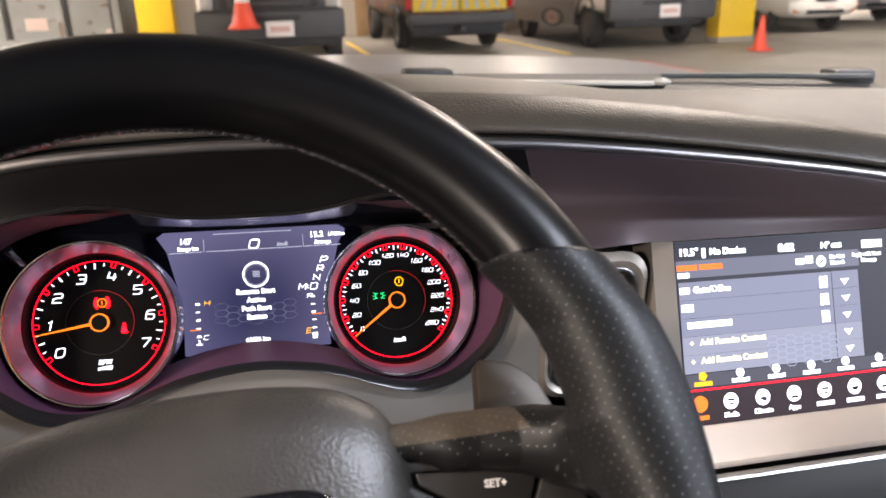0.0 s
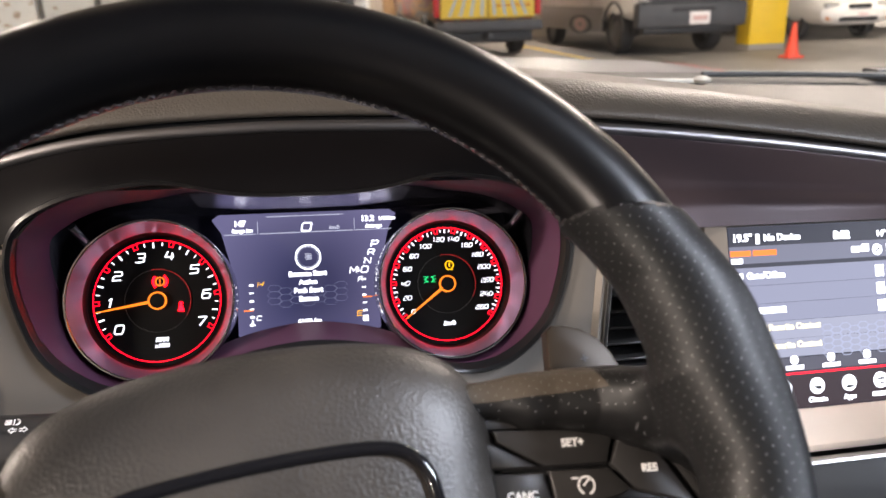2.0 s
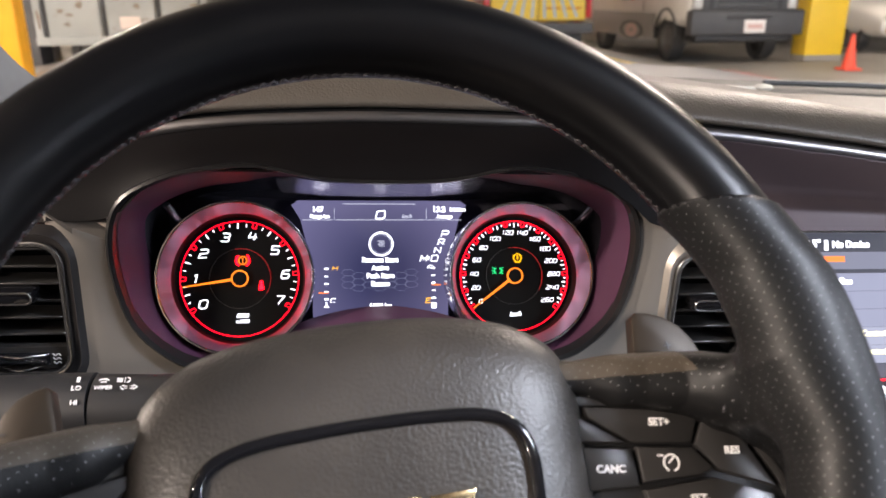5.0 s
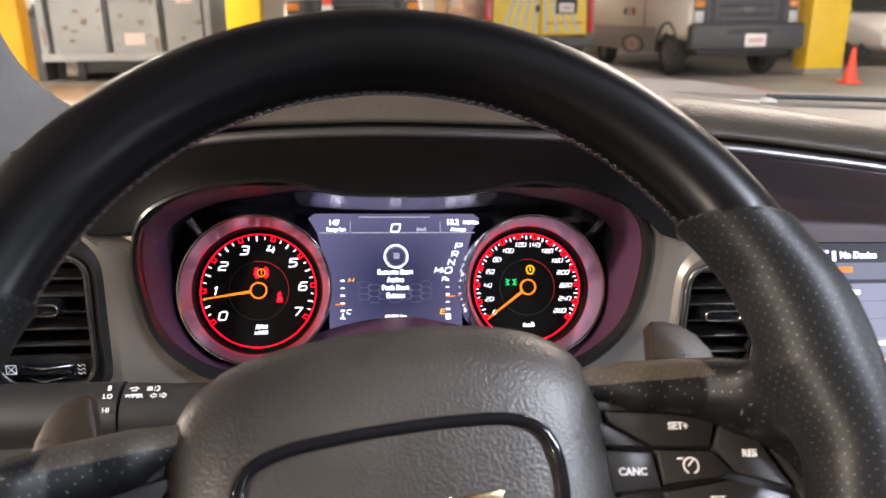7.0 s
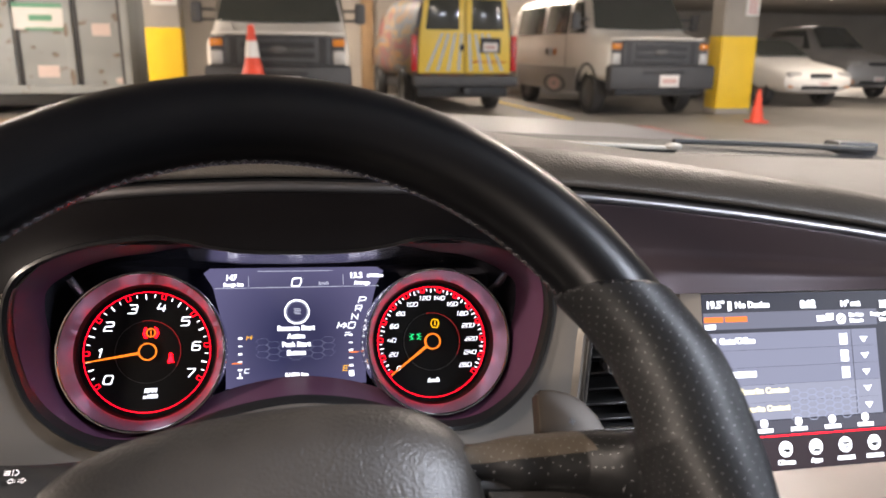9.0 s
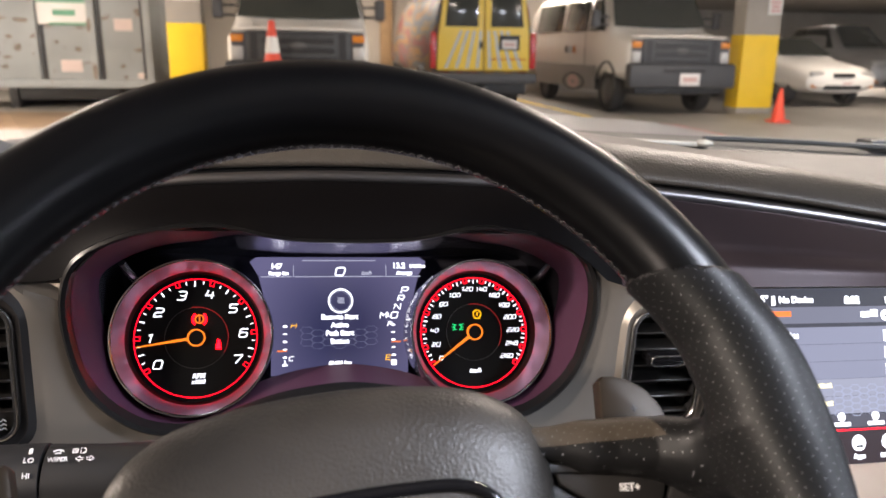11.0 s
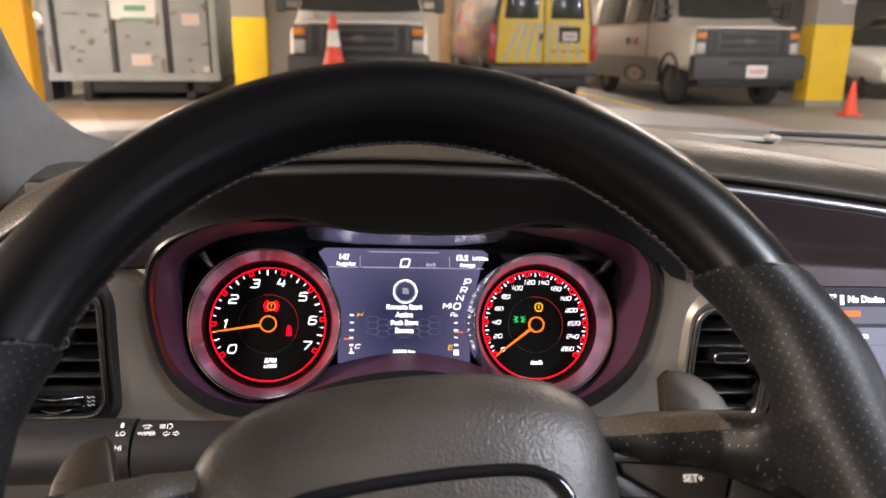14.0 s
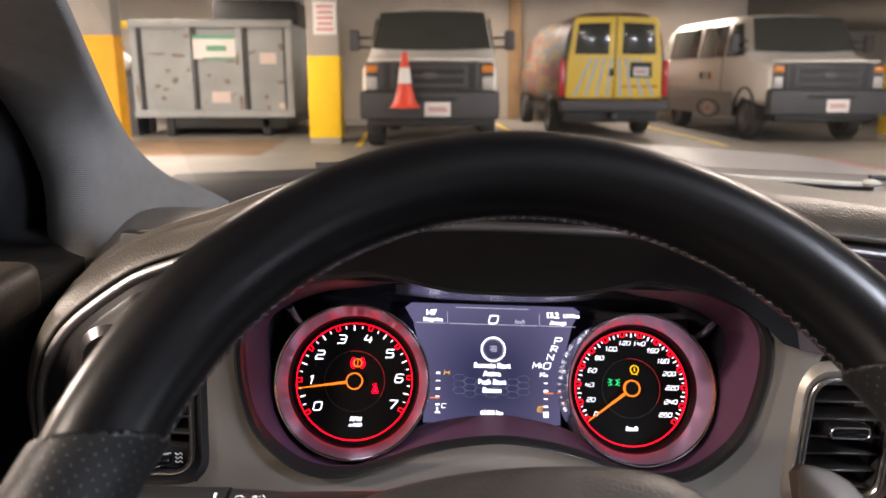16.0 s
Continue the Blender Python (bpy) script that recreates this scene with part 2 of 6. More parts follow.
def spin(bm, profile, m, seg=72):
    """A ring turned from (radius, height) pairs."""
    return loft(bm, [[m @ Vector((r * math.cos(6.2832 * k / seg), r * math.sin(6.2832 * k / seg), z)) for r, z in profile] for k in range(seg)], closed=False, caps=False, wrap=True)


def arc(bm, r, width, a0, a1, z, m, seg=60, thick=0.0006):
    rings = []
    for i in range(seg + 1):
        a = radians(a0 + (a1 - a0) * i / seg)
        c, s = math.cos(a), math.sin(a)
        rings.append([m @ Vector((q * c, q * s, zz)) for q, zz in ((r - width / 2, z), (r + width / 2, z), (r + width / 2, z - thick), (r - width / 2, z - thick))])
    return loft(bm, rings)


def words(text, size, m, shear=0.0, align="CENTER", bold=0.0, depth=0.0003):
    """A bmesh of lettering in the built-in font, its middle at m."""
    cu = bpy.data.curves.new("lettering", "FONT")
    cu.body, cu.size, cu.shear, cu.align_x, cu.align_y, cu.offset, cu.extrude, cu.resolution_u = text, size, shear, align, "CENTER", bold, depth, 3
    ob = bpy.data.objects.new("lettering", cu)
    scene.collection.objects.link(ob)
    me = bpy.data.meshes.new_from_object(ob.evaluated_get(bpy.context.evaluated_depsgraph_get()))
    bpy.data.objects.remove(ob)
    bpy.data.curves.remove(cu)
    bm = bmesh.new()
    bm.from_mesh(me)
    bpy.data.meshes.remove(me)
    bmesh.ops.transform(bm, matrix=m, verts=bm.verts)
    return bm


def ribbon(bm, pts, width, z, m, closed=False, thick=0.0005):
    """A flat stroke with mitred corners through points in x, y."""
    p = [Vector(q) for q in pts]
    n = len(p)
    rings = []
    for i in range(n):
        a = p[i] - p[i - 1] if closed or i else p[1] - p[0]
        b = p[(i + 1) % n] - p[i] if closed or i < n - 1 else a
        a, b = a.normalized(), b.normalized()
        side = Vector((-(a.y + b.y), a.x + b.x)).normalized()
        k = width / 2 / max(0.5, side.dot(Vector((-a.y, a.x))))
        l, r = p[i] + side * k, p[i] - side * k
        rings.append([m @ Vector((q.x, q.y, zz)) for q, zz in ((l, z), (r, z), (r, z - thick), (l, z - thick))])
    return loft(bm, rings, wrap=closed)


CUT = 0.16
SQUARE = [(CUT, 0), (1 - CUT, 0), (1, CUT), (1, 1 - CUT), (1 - CUT, 1), (CUT, 1), (0, 1 - CUT), (0, CUT)]
STROKES = {
    "0": [SQUARE], "D": [SQUARE],
    "1": [[(0.3, 0.84), (0.62, 1), (0.62, 0)]],
    "2": [[(0, 1), (1 - CUT, 1), (1, 1 - CUT), (1, 0.5 + CUT), (1 - CUT, 0.5), (CUT, 0.5), (0, 0.5 - CUT), (0, 0), (1, 0)]],
    "3": [[(0, 1), (1 - CUT, 1), (1, 1 - CUT), (1, 0.6), (0.9, 0.5), (1, 0.4), (1, CUT), (1 - CUT, 0), (0, 0)], [(0.3, 0.5), (0.86, 0.5)]],
    "4": [[(0.2, 1), (0, 0.36), (1.05, 0.36)], [(0.8, 0.8), (0.8, 0)]],
    "5": [[(1, 1), (0, 1), (0, 0.56), (1 - CUT, 0.56), (1, 0.56 - CUT), (1, CUT), (1 - CUT, 0), (0, 0)]],
    "6": [[(0.95, 1), (CUT, 1), (0, 1 - CUT), (0, CUT), (CUT, 0), (1 - CUT, 0), (1, CUT), (1, 0.56 - CUT), (1 - CUT, 0.56), (0.1, 0.56)]],
    "7": [[(0, 1), (1, 1), (1, 0.86), (0.4, 0)]],
    "8": [SQUARE, [(0.1, 0.52), (0.9, 0.52)]],
    "P": [[(0, 0), (0, 1), (1 - CUT, 1), (1, 1 - CUT), (1, 0.42 + CUT), (1 - CUT, 0.42), (0.1, 0.42)]],
    "R": [[(0, 0), (0, 1), (1 - CUT, 1), (1, 1 - CUT), (1, 0.42 + CUT), (1 - CUT, 0.42), (0.1, 0.42)], [(0.55, 0.36), (1, 0)]],
    "N": [[(0, 0), (0, 1), (1, 0), (1, 1)]],
    "M": [[(0, 0), (0, 1), (0.5, 0.35), (1, 1), (1, 0)]],
    "H": [[(0, 0), (0, 1)], [(1, 0), (1, 1)], [(0.1, 0.5), (0.9, 0.5)]],
    "C": [[(1, 1), (CUT, 1), (0, 1 - CUT), (0, CUT), (CUT, 0), (1, 0)]],
    "F": [[(1, 1), (0, 1), (0, 0)], [(0.1, 0.5), (0.8, 0.5)]],
    "E": [[(1, 1), (0, 1), (0, 0), (1, 0)], [(0.1, 0.5), (0.85, 0.5)]],
}


def squared(text, height, width, stroke, m, z=0.001, lean=0.25):
    """A bmesh of square slanted gauge lettering, its middle at m."""
    bm = bmesh.new()
    step = width + stroke * 2.0
    x = -step * (len(text) - 1) / 2 - width / 2
    for ch in text:
        for line in STROKES[ch]:
            pts = [(x + a * width + lean * height * (b - 0.5), (b - 0.5) * height) for a, b in line]
            ribbon(bm, pts, stroke, z, m, line is SQUARE)
        x += step
    return bm


def bar(bm, x, y, w, h, z, m):
    """A plain bar in place of writing that cannot be read."""
    return box(bm, (x, y, z), (w, h, 0.0006), 0, m)


# ---- the car: instrument cluster ----
HALF = [(0, 1.027), (0.045, 1.0285), (0.09, 1.037), (0.12, 1.0358), (0.15, 1.0305), (0.177, 1.0185), (0.19, 1.0045), (0.1955, 0.982), (0.194, 0.955), (0.187, 0.925), (0.175, 0.905), (0.155, 0.888), (0.135, 0.881), (0.115, 0.881), (0.09, 0.889), (0.06, 0.901), (0.03, 0.908)]
OUTLINE = [(x, z) for x, z in HALF] + [(0, 0.911)] + [(-x, z) for x, z in reversed(HALF[1:])]
OUTLINE = [(p.x, p.y) for p in curve([(x, z, 0) for x, z in OUTLINE], 3, True)]


def hoop(scale_x, top, y, bottom=None, valley=0.0, mid=0.958):
    bottom = top if bottom is None else bottom
    return [(x * scale_x, y, mid + (z - mid) * (top if z > mid else bottom) - (valley * math.exp(-(x / 0.07) ** 2) if z < mid else 0)) for x, z in OUTLINE]


cluster = thing("instrument_cluster", CAR, "lit instrument cluster with red ringed dials behind steering wheel", "gauges")
def droop(ring, k):
    """Lowers the upper sides of a ring, over the dials, by up to k."""
    out = []
    for x, y, z in ring:
        w = max(0.0, min(1.0, (abs(x) - 0.055) / 0.05)) * max(0.0, min(1.0, (z - 0.985) / 0.02))
        out.append((x, y, z - k * w))
    return out


bm = loft(bmnew(), [hoop(1.012, 1.03, -0.058), hoop(1.01, 1.025, -0.064), hoop(1.0, 1.0, -0.066), hoop(0.986, 0.986, -0.0645, 0.97), hoop(0.976, 0.984, -0.057, 0.94)], caps=False)
part("bezel_lip", bm, mat("bezel_black", (0.007, 0.007, 0.0075), 0.3, 0, 0.1, 20, 0.03, 900, spec=0.4), cluster)
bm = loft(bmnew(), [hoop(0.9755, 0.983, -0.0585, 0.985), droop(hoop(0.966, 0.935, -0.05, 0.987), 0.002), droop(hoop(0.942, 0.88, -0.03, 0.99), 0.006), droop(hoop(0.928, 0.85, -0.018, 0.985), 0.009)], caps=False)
part("bezel_wall", bm, HOUSING, cluster, "slanted satin wall with red glow in its colour")
bm = loft(bmnew(), [droop(hoop(0.928, 0.85, -0.0185, 0.985), 0.009), hoop(0.93, 0.66, 0.012, 1.02, 0.026), hoop(0.92, 0.4, 0.056, 1.05, 0.034), hoop(0.3, 0.2, 0.075, 0.3)], caps=False)
part("recess", bm, mat("recess_plastic", (0.03, 0.029, 0.036), 0.22, 0, 0.1, 20, 0.02, 900), cluster, "glossy black recess")

bm = bmnew()
rows = []
for k in range(25):
    x = -0.084 + 0.007 * k
    i = max(j for j in range(len(HALF)) if HALF[j][0] <= abs(x) and j < 6)
    z = HALF[i][1] + (HALF[i + 1][1] - HALF[i][1]) * (abs(x) - HALF[i][0]) / (HALF[i + 1][0] - HALF[i][0])
    rows.append([(x, y, 0.956 + (z - 0.958) * f) for y, f in ((-0.0165, 0.84), (-0.002, 0.755), (0.012, 0.665), (0.03, 0.56), (0.046, 0.46))])
part("display_visor", loft(bm, rows, closed=False, caps=False), mat("visor_satin", (0.6, 0.58, 0.63), 0.27, 0.85, 0.05, 30, 0.02, 900), cluster, "satin strip that mirrors the display")
TACH = pose(-0.115, 0, 0.93, 67, 0, 0)
SPEEDO = pose(0.115, 0, 0.93, 67, 0, 0)


def dial(name, m, start, step, count, labels, size, needle, minor):
    bm = spin(bmnew(), [(0.0, 0), (0.0506, 0), (0.0512, 0.001), (0.0512, -0.012), (0, -0.012)], m)
    d = part(name, bm, DIAL, cluster, "black dial with white slanted numerals and red ring")
    # foot of the flange, kept black so the ring's glow doesn't show
    part("dial_wall", spin(bmnew(), [(0.0512, 0.0), (0.0516, 0.004), (0.0528, 0.009)], m), DIAL, d, "black wall round the dial")
    part("flange", spin(bmnew(), [(0.0528, 0.009), (0.0552, 0.018), (0.0585, 0.029)], m), FLANGE, d, "satin flange with pink glow painted into its colour")
    part("chrome_lip", spin(bmnew(), [(0.0585, 0.0285), (0.0592, 0.0305), (0.0603, 0.0305), (0.061, 0.028), (0.0605, -0.01)], m), BRIGHT, d)
    bm = bmnew()
    arc(bm, 0.0472, 0.0006, start, start - step * (count - 1), 0.0012, m, 90)
    for i in range(count):
        a = radians(start - step * i)
        big = pose(0, 0, 0, 0, 0, math.degrees(a))
        for off in (-0.0015, 0.0015):
            box(bm, (0.0449, off, 0.001), (0.004, 0.0005, 0.0006), 0, m @ big)
        box(bm, (0.0428, 0, 0.001), (0.0005, 0.0035, 0.0006), 0, m @ big)
    part("red_scale", bm, GLOW_RED, d)
    bm = arc(bmnew(), 0.0472, 0.0007, start, start + 360 - step * (count - 1), 0.0012, m, 50)
    part("red_arc", bm, GLOW_RED, d)
    for i in range((count - 1) * minor + 1):
        if i % minor == 0:
            continue
        a = start - step * i / minor
        long = minor == 4 and i % minor == 2 or minor == 2
        ln = (0.0042 if long else 0.0026) * (1 if count == 8 else 0.75)
        part("tick_mark", box(bmnew(), (0.0455 - ln / 2, 0, 0.0011), (ln, 0.0009 if long else 0.0006, 0.0006), 0, m @ pose(0, 0, 0, 0, 0, a)), GLOW_WHITE, d)
    for i, text in enumerate(labels):
        a = radians(start - step * i)
        r = 0.036 if count == 8 else 0.0385 - (0.0012 * len(text) + 0.0004) * abs(math.cos(a))
        part("numeral", squared(text, size, size * 0.92, size * 0.125, m @ pose(r * math.cos(a) + 0.0006, r * math.sin(a), 0)), GLOW_WHITE, d, "", False)
    a = radians(needle)
    bm = bmnew()
    pts = [(0.0062, -0.0011), (0.0455, -0.0004), (0.0455, 0.0004), (0.0062, 0.0011)]
    prism(bm, pts, 0.003, 0.0045, 0, m @ pose(0, 0, 0, 0, 0, needle))
    part("needle", bm, GLOW_ORANGE, d, "orange needle")
    part("needle_hub", arc(bmnew(), 0.0064, 0.0011, 0, 360, 0.0045, m, 40, 0.003), GLOW_ORANGE, d)
    part("hub_cap", disc(bmnew(), 0.0058, 0.0035, m, 32), DIAL, d)
    part("inner_ring", arc(bmnew(), 0.0245 if minor == 4 else 0.027, 0.0004, -30, 100, 0.0011, m, 40), GLOW_DEEP, d)
    part("inner_edge", arc(bmnew(), 0.0245 if minor == 4 else 0.027, 0.0005, 0, 360, 0.0009, m, 48), SATIN, d)
    return d


tach = dial("tachometer", TACH, 215, 35, 8, [str(i) for i in range(8)], 0.0066, 188.5, 4)
speedo = dial("speedometer", SPEEDO, 215.5, 19.4, 14, [str(i * 20) for i in range(14)], 0.0032, 216.5, 4)
part("lettering", words("RPM", 0.005, TACH @ pose(0.002, -0.0305, 0.001), 0.25, bold=0.0001), GLOW_WHITE, tach, "", False)
part("lettering", words("x1000", 0.0042, TACH @ pose(0.002, -0.035, 0.001), 0.25, bold=0.0001), GLOW_WHITE, tach, "", False)
part("lettering", words("km/h", 0.005, SPEEDO @ pose(0, -0.033, 0.001), 0.25, bold=0.0001), GLOW_WHITE, speedo, "", False)


def brake_icon(bm, m):
    arc(bm, 0.0032, 0.0009, 0, 360, 0.0012, m, 30)
    box(bm, (0, 0.0006, 0.0012), (0.0009, 0.0024, 0.0006), 0, m)
    return box(bm, (0, -0.0017, 0.0012), (0.0009, 0.0008, 0.0006), 0, m)


brake = part("brake_warning", brake_icon(bmnew(), TACH @ pose(0.002, 0.0148, 0)), GLOW_ORANGE, tach)
for a in (180, 0):
    part("side_arc", arc(bmnew(), 0.0051, 0.0013, a - 52, a + 52, 0.0012, TACH @ pose(0.002, 0.0148, 0), 14), GLOW_ALARM, brake)
bm = disc(bmnew(), 0.0012, 0.0012, TACH @ pose(0.017, -0.003, 0), 16)
prism(bm, [(-0.0022, -0.003), (0.0022, -0.003), (0.0012, 0.0018), (-0.0012, 0.0018)], 0.0006, 0.0012, 0, TACH @ pose(0.017, -0.0062, 0))
part("seat_belt_warning", bm, GLOW_ALARM, tach)
bm = arc(bmnew(), 0.0034, 0.0008, -60, 240, 0.0012, SPEEDO @ pose(0.003, 0.0155, 0, 0, 0, 0), 30)
box(bm, (0, -0.0036, 0.0012), (0.005, 0.0008, 0.0006), 0, SPEEDO @ pose(0.003, 0.0155, 0))
box(bm, (0, 0, 0.0012), (0.0009, 0.0034, 0.0006), 0, SPEEDO @ pose(0.003, 0.0157, 0))
part("tyre_pressure_warning", bm, GLOW_AMBER, speedo)
bm = bmnew()
for sgn in (-1, 1):
    arc(bm, 0.002, 0.0009, 90 - 90 * sgn - 90, 90 - 90 * sgn + 90, 0.0012, SPEEDO @ pose(-0.0145 - 0.0012 * sgn * -1, 0.0045, 0) , 14)
    for k in (-1, 0, 1):
        box(bm, (sgn * 0.0043, k * 0.0013, 0.0012), (0.0022, 0.0006, 0.0006), 0, SPEEDO @ pose(-0.0145, 0.0045, 0, 0, 0, sgn * k * 14))
part("light_telltale", bm, GLOW_GREEN, speedo)

# the display between the dials
LCD = pose(0, 0.0255, 0.929, 63, 0, 0)
lcd_mat = emit("display_glow", (0.2, 0.2, 0.4), 0.72)
nt = lcd_mat.node_tree
co, dist, ramp = nt.nodes.new("ShaderNodeTexCoord"), nt.nodes.new("ShaderNodeVectorMath"), nt.nodes.new("ShaderNodeValToRGB")
dist.operation = "DISTANCE"
dist.inputs[1].default_value = (0.002, 0.02, 0.928)
ramp.color_ramp.elements[0].position, ramp.color_ramp.elements[1].position = 0.02, 0.085
ramp.color_ramp.elements[0].color, ramp.color_ramp.elements[1].color = (0.04, 0.042, 0.12, 1), (0.185, 0.175, 0.33, 1)
nt.links.new(co.outputs["Object"], dist.inputs[0])
nt.links.new(dist.outputs["Value"], ramp.inputs[0])
nt.links.new(ramp.outputs[0], nt.nodes["Principled BSDF"].inputs["Emission Color"])
pts = [(-0.0755, 0.056), (-0.07, 0.06), (0.073, 0.06), (0.079, 0.056), (0.072, 0.044), (0.06, 0.0), (0.06, -0.042), (-0.057, -0.042), (-0.057, 0.0), (-0.068, 0.044)]
display = part("display", prism(bmnew(), pts, -0.004, 0, 0, LCD), lcd_mat, cluster, "dark blue lit driver display")
bm = bmnew()
for dx, text, y, size, sh, col in [(-0.053, "147", 0.0515, 0.0065, 0, 0), (-0.051, "Range km", 0.0455, 0.0042, 0, 0), (0.002, "0", 0.047, 0.0105, 0.3, 0), (0.025, "km/h", 0.0455, 0.0044, 0.3, 1), (0.054, "13.2", 0.052, 0.0068, 0, 0),
                                   (0.071, "L/100km", 0.0518, 0.004, 0, 0), (0.059, "Average", 0.0455, 0.0042, 0, 0), (0.001, "Remote Start", 0.0068, 0.0058, 0, 0), (0.001, "Active", -0.0002, 0.0058, 0, 0), (0.001, "Push Start", -0.0072, 0.0058, 0, 0),
                                   (0.001, "Button", -0.0142, 0.0058, 0, 0), (0.001, "61686 km", -0.033, 0.0048, 0, 0), (0.059, "P", 0.03, 0.0078, 0.3, 0), (0.0555, "R", 0.0228, 0.0072, 0.3, 0), (0.052, "N", 0.0155, 0.0072, 0.3, 0),
                                   (0.049, "D", 0.008, 0.0078, 0.3, 0), (0.0395, "M", 0.008, 0.0075, 0.3, 0), (-0.038, "H", 0.0, 0.0055, 0.3, 2), (0.045, "F", 0.0, 0.0052, 0.3, 0), (0.043, "E", -0.029, 0.006, 0.3, 2), (-0.04, "C", -0.028, 0.005, 0.3, 0)]:
    shape = squared(text, size * 0.66, size * 0.72, size * 0.085, LCD @ pose(dx, y, 0)) if len(text) == 1 else words(text, size, LCD @ pose(dx, y, 0.001), sh, bold=0.00018)
    part("lettering", shape, (GLOW_WHITE, GLOW_GREY, GLOW_AMBER)[col], display, "", False)
bm = arc(bmnew(), 0.0102, 0.0011, 0, 360, 0.001, LCD @ pose(0.002, 0.021, 0), 48)
part("start_button_symbol", bm, GLOW_WHITE, display)
bm = arc(bmnew(), 0.0086, 0.0004, 0, 360, 0.001, LCD @ pose(0.002, 0.021, 0), 40)
for k in range(4):
    bar(bm, 0.002 + (k % 2) * 0.0006, 0.0235 - 0.0014 * k, 0.0058 - 0.0006 * (k % 2), 0.0008, 0.001, LCD)
part("start_button_print", bm, GLOW_GREY, display)
for x0, x1, y in ((-0.031, 0.033, 0.0568), (-0.037, 0.041, 0.0425), (-0.066, -0.04, 0.0425), (0.043, 0.074, 0.0425)):
    part("divider_line", bar(bmnew(), (x0 + x1) / 2, y, x1 - x0, 0.0006, 0.001, LCD), GLOW_GREY, display)
for x in (-0.0385, 0.0425):
    part("divider_line", box(bmnew(), (x, 0.0475, 0.001), (0.0005, 0.0105, 0.0006), 0, LCD), GLOW_GREY, display)
for sx in (-0.0455, 0.0475):
    for k in range(5):
        part("level_mark", bar(bmnew(), sx, -0.0005 - 0.0066 * k, 0.0032, 0.0008 + 0.0006 * (k % 2 == 0), 0.001, LCD), GLOW_WHITE, display)
part("mode_mark", bar(bmnew(), 0.0435, 0.008, 0.0012, 0.003, 0.001, LCD), GLOW_WHITE, display)
bm = bar(bmnew(), -0.0455, -0.0335, 0.0042, 0.001, 0.001, LCD)
bar(bm, -0.0455, -0.0315, 0.001, 0.004, 0.001, LCD)
part("coolant_symbol", bm, GLOW_WHITE, display)
part("fuel_symbol", bar(bmnew(), 0.0475, -0.0335, 0.0042, 0.0046, 0.001, LCD), GLOW_WHITE, display)
part("level_needle", bar(bmnew(), -0.048, -0.0215, 0.008, 0.0008, 0.0014, LCD), GLOW_ORANGE, display)
part("level_needle", bar(bmnew(), 0.05, -0.0155, 0.008, 0.0008, 0.0014, LCD), GLOW_ORANGE, display)
# faint honeycomb behind the message
bm = bmnew()
for row in range(3):
    for col in range(7):
        cx, cy = -0.027 + col * 0.0092, -0.004 - row * 0.0054 - (col % 2) * 0.0027
        if abs(cx) < 0.012 and row == 0:
            continue
        for k in range(6):
            a0, a1 = radians(60 * k), radians(60 * k + 60)
            p, q = Vector((cx + 0.0058 * math.cos(a0), cy + 0.0031 * math.sin(a0), 0.0004)), Vector((cx + 0.0058 * math.cos(a1), cy + 0.0031 * math.sin(a1), 0.0004))
            tube(bm, [LCD @ p, LCD @ q], 0.00016, None, 4)
tagged(part("honeycomb", bm, emit("display_pattern", (0.3, 0.32, 0.5), 0.5), display), kind="stuff")
# little chromed reset stalks over the dials
for sx, x in ((-1, 0.166), (1, 0.174)):
    p = Vector((sx * x, -0.012, 0.996))
    part("reset_pin", tube(bmnew(), [p, p + Vector((-sx * 0.006, 0.004, -0.013)), p + Vector((-sx * 0.01, 0.02, -0.024))], 0.0042, 0.003, 10), CHROME, cluster)

# ---- the car: steering wheel ----
WHEEL = pose(-0.024, -0.363, 1.015, 49.7, 0, 0) @ pose(0, 0, 0, 0, 0, 6)
RIM, RR, RA = 0.162, 0.019, 0.018
wheel = thing("steering_wheel", CAR @ WHEEL, "black leather steering wheel with perforated grips and grained airbag", "steering wheel")


SEAM = {1: 0.062, -1: 0.061}


def seam_angle(r, side):
    """Where the seam's cut meets the radius r; on the right it falls outwards a little."""
    k = 0.16 if side > 0 else 0.0
    a = math.asin((SEAM[side] + 0.15 * k) / r / math.hypot(1, k)) - math.atan(k)
    return a if side > 0 else math.pi - a


def rim_piece(a0, a1, n, seg=28):
    """Smooth part of the rim; an end given as None is cut level at the seam's height."""
    rings = []
    for i in range(n + 1):
        t = i / n
        ring = []
        for k in range(seg):
            b = 6.2832 * k / seg
            r = RIM + RR * math.cos(b)
            lo = seam_angle(r, 1) if a0 is None else radians(a0)
            hi = seam_angle(r, -1) if a1 is None else radians(a1)
            a = lo + (hi - lo) * t
            ring.append((r * math.cos(a), r * math.sin(a), RA * math.sin(b)))
        rings.append(ring)
    return loft(bmnew(), rings, uv=(0.0033, 6.2832 * RR / seg))


# a spoke's path from the hub up into the grip, and the thumb rest along the switches: (x, y, z, radius)
SPOKE = [(0.06, 0.0142, -0.0545, 0.0082), (0.085, 0.0135, -0.0545, 0.0082), (0.105, 0.0115, -0.0538, 0.0081), (0.122, 0.0088, -0.0515, 0.0081), (0.139, 0.0045, -0.045, 0.0092), (0.154, -0.004, -0.031, 0.0115), (0.164, -0.011, -0.012, 0.013)]
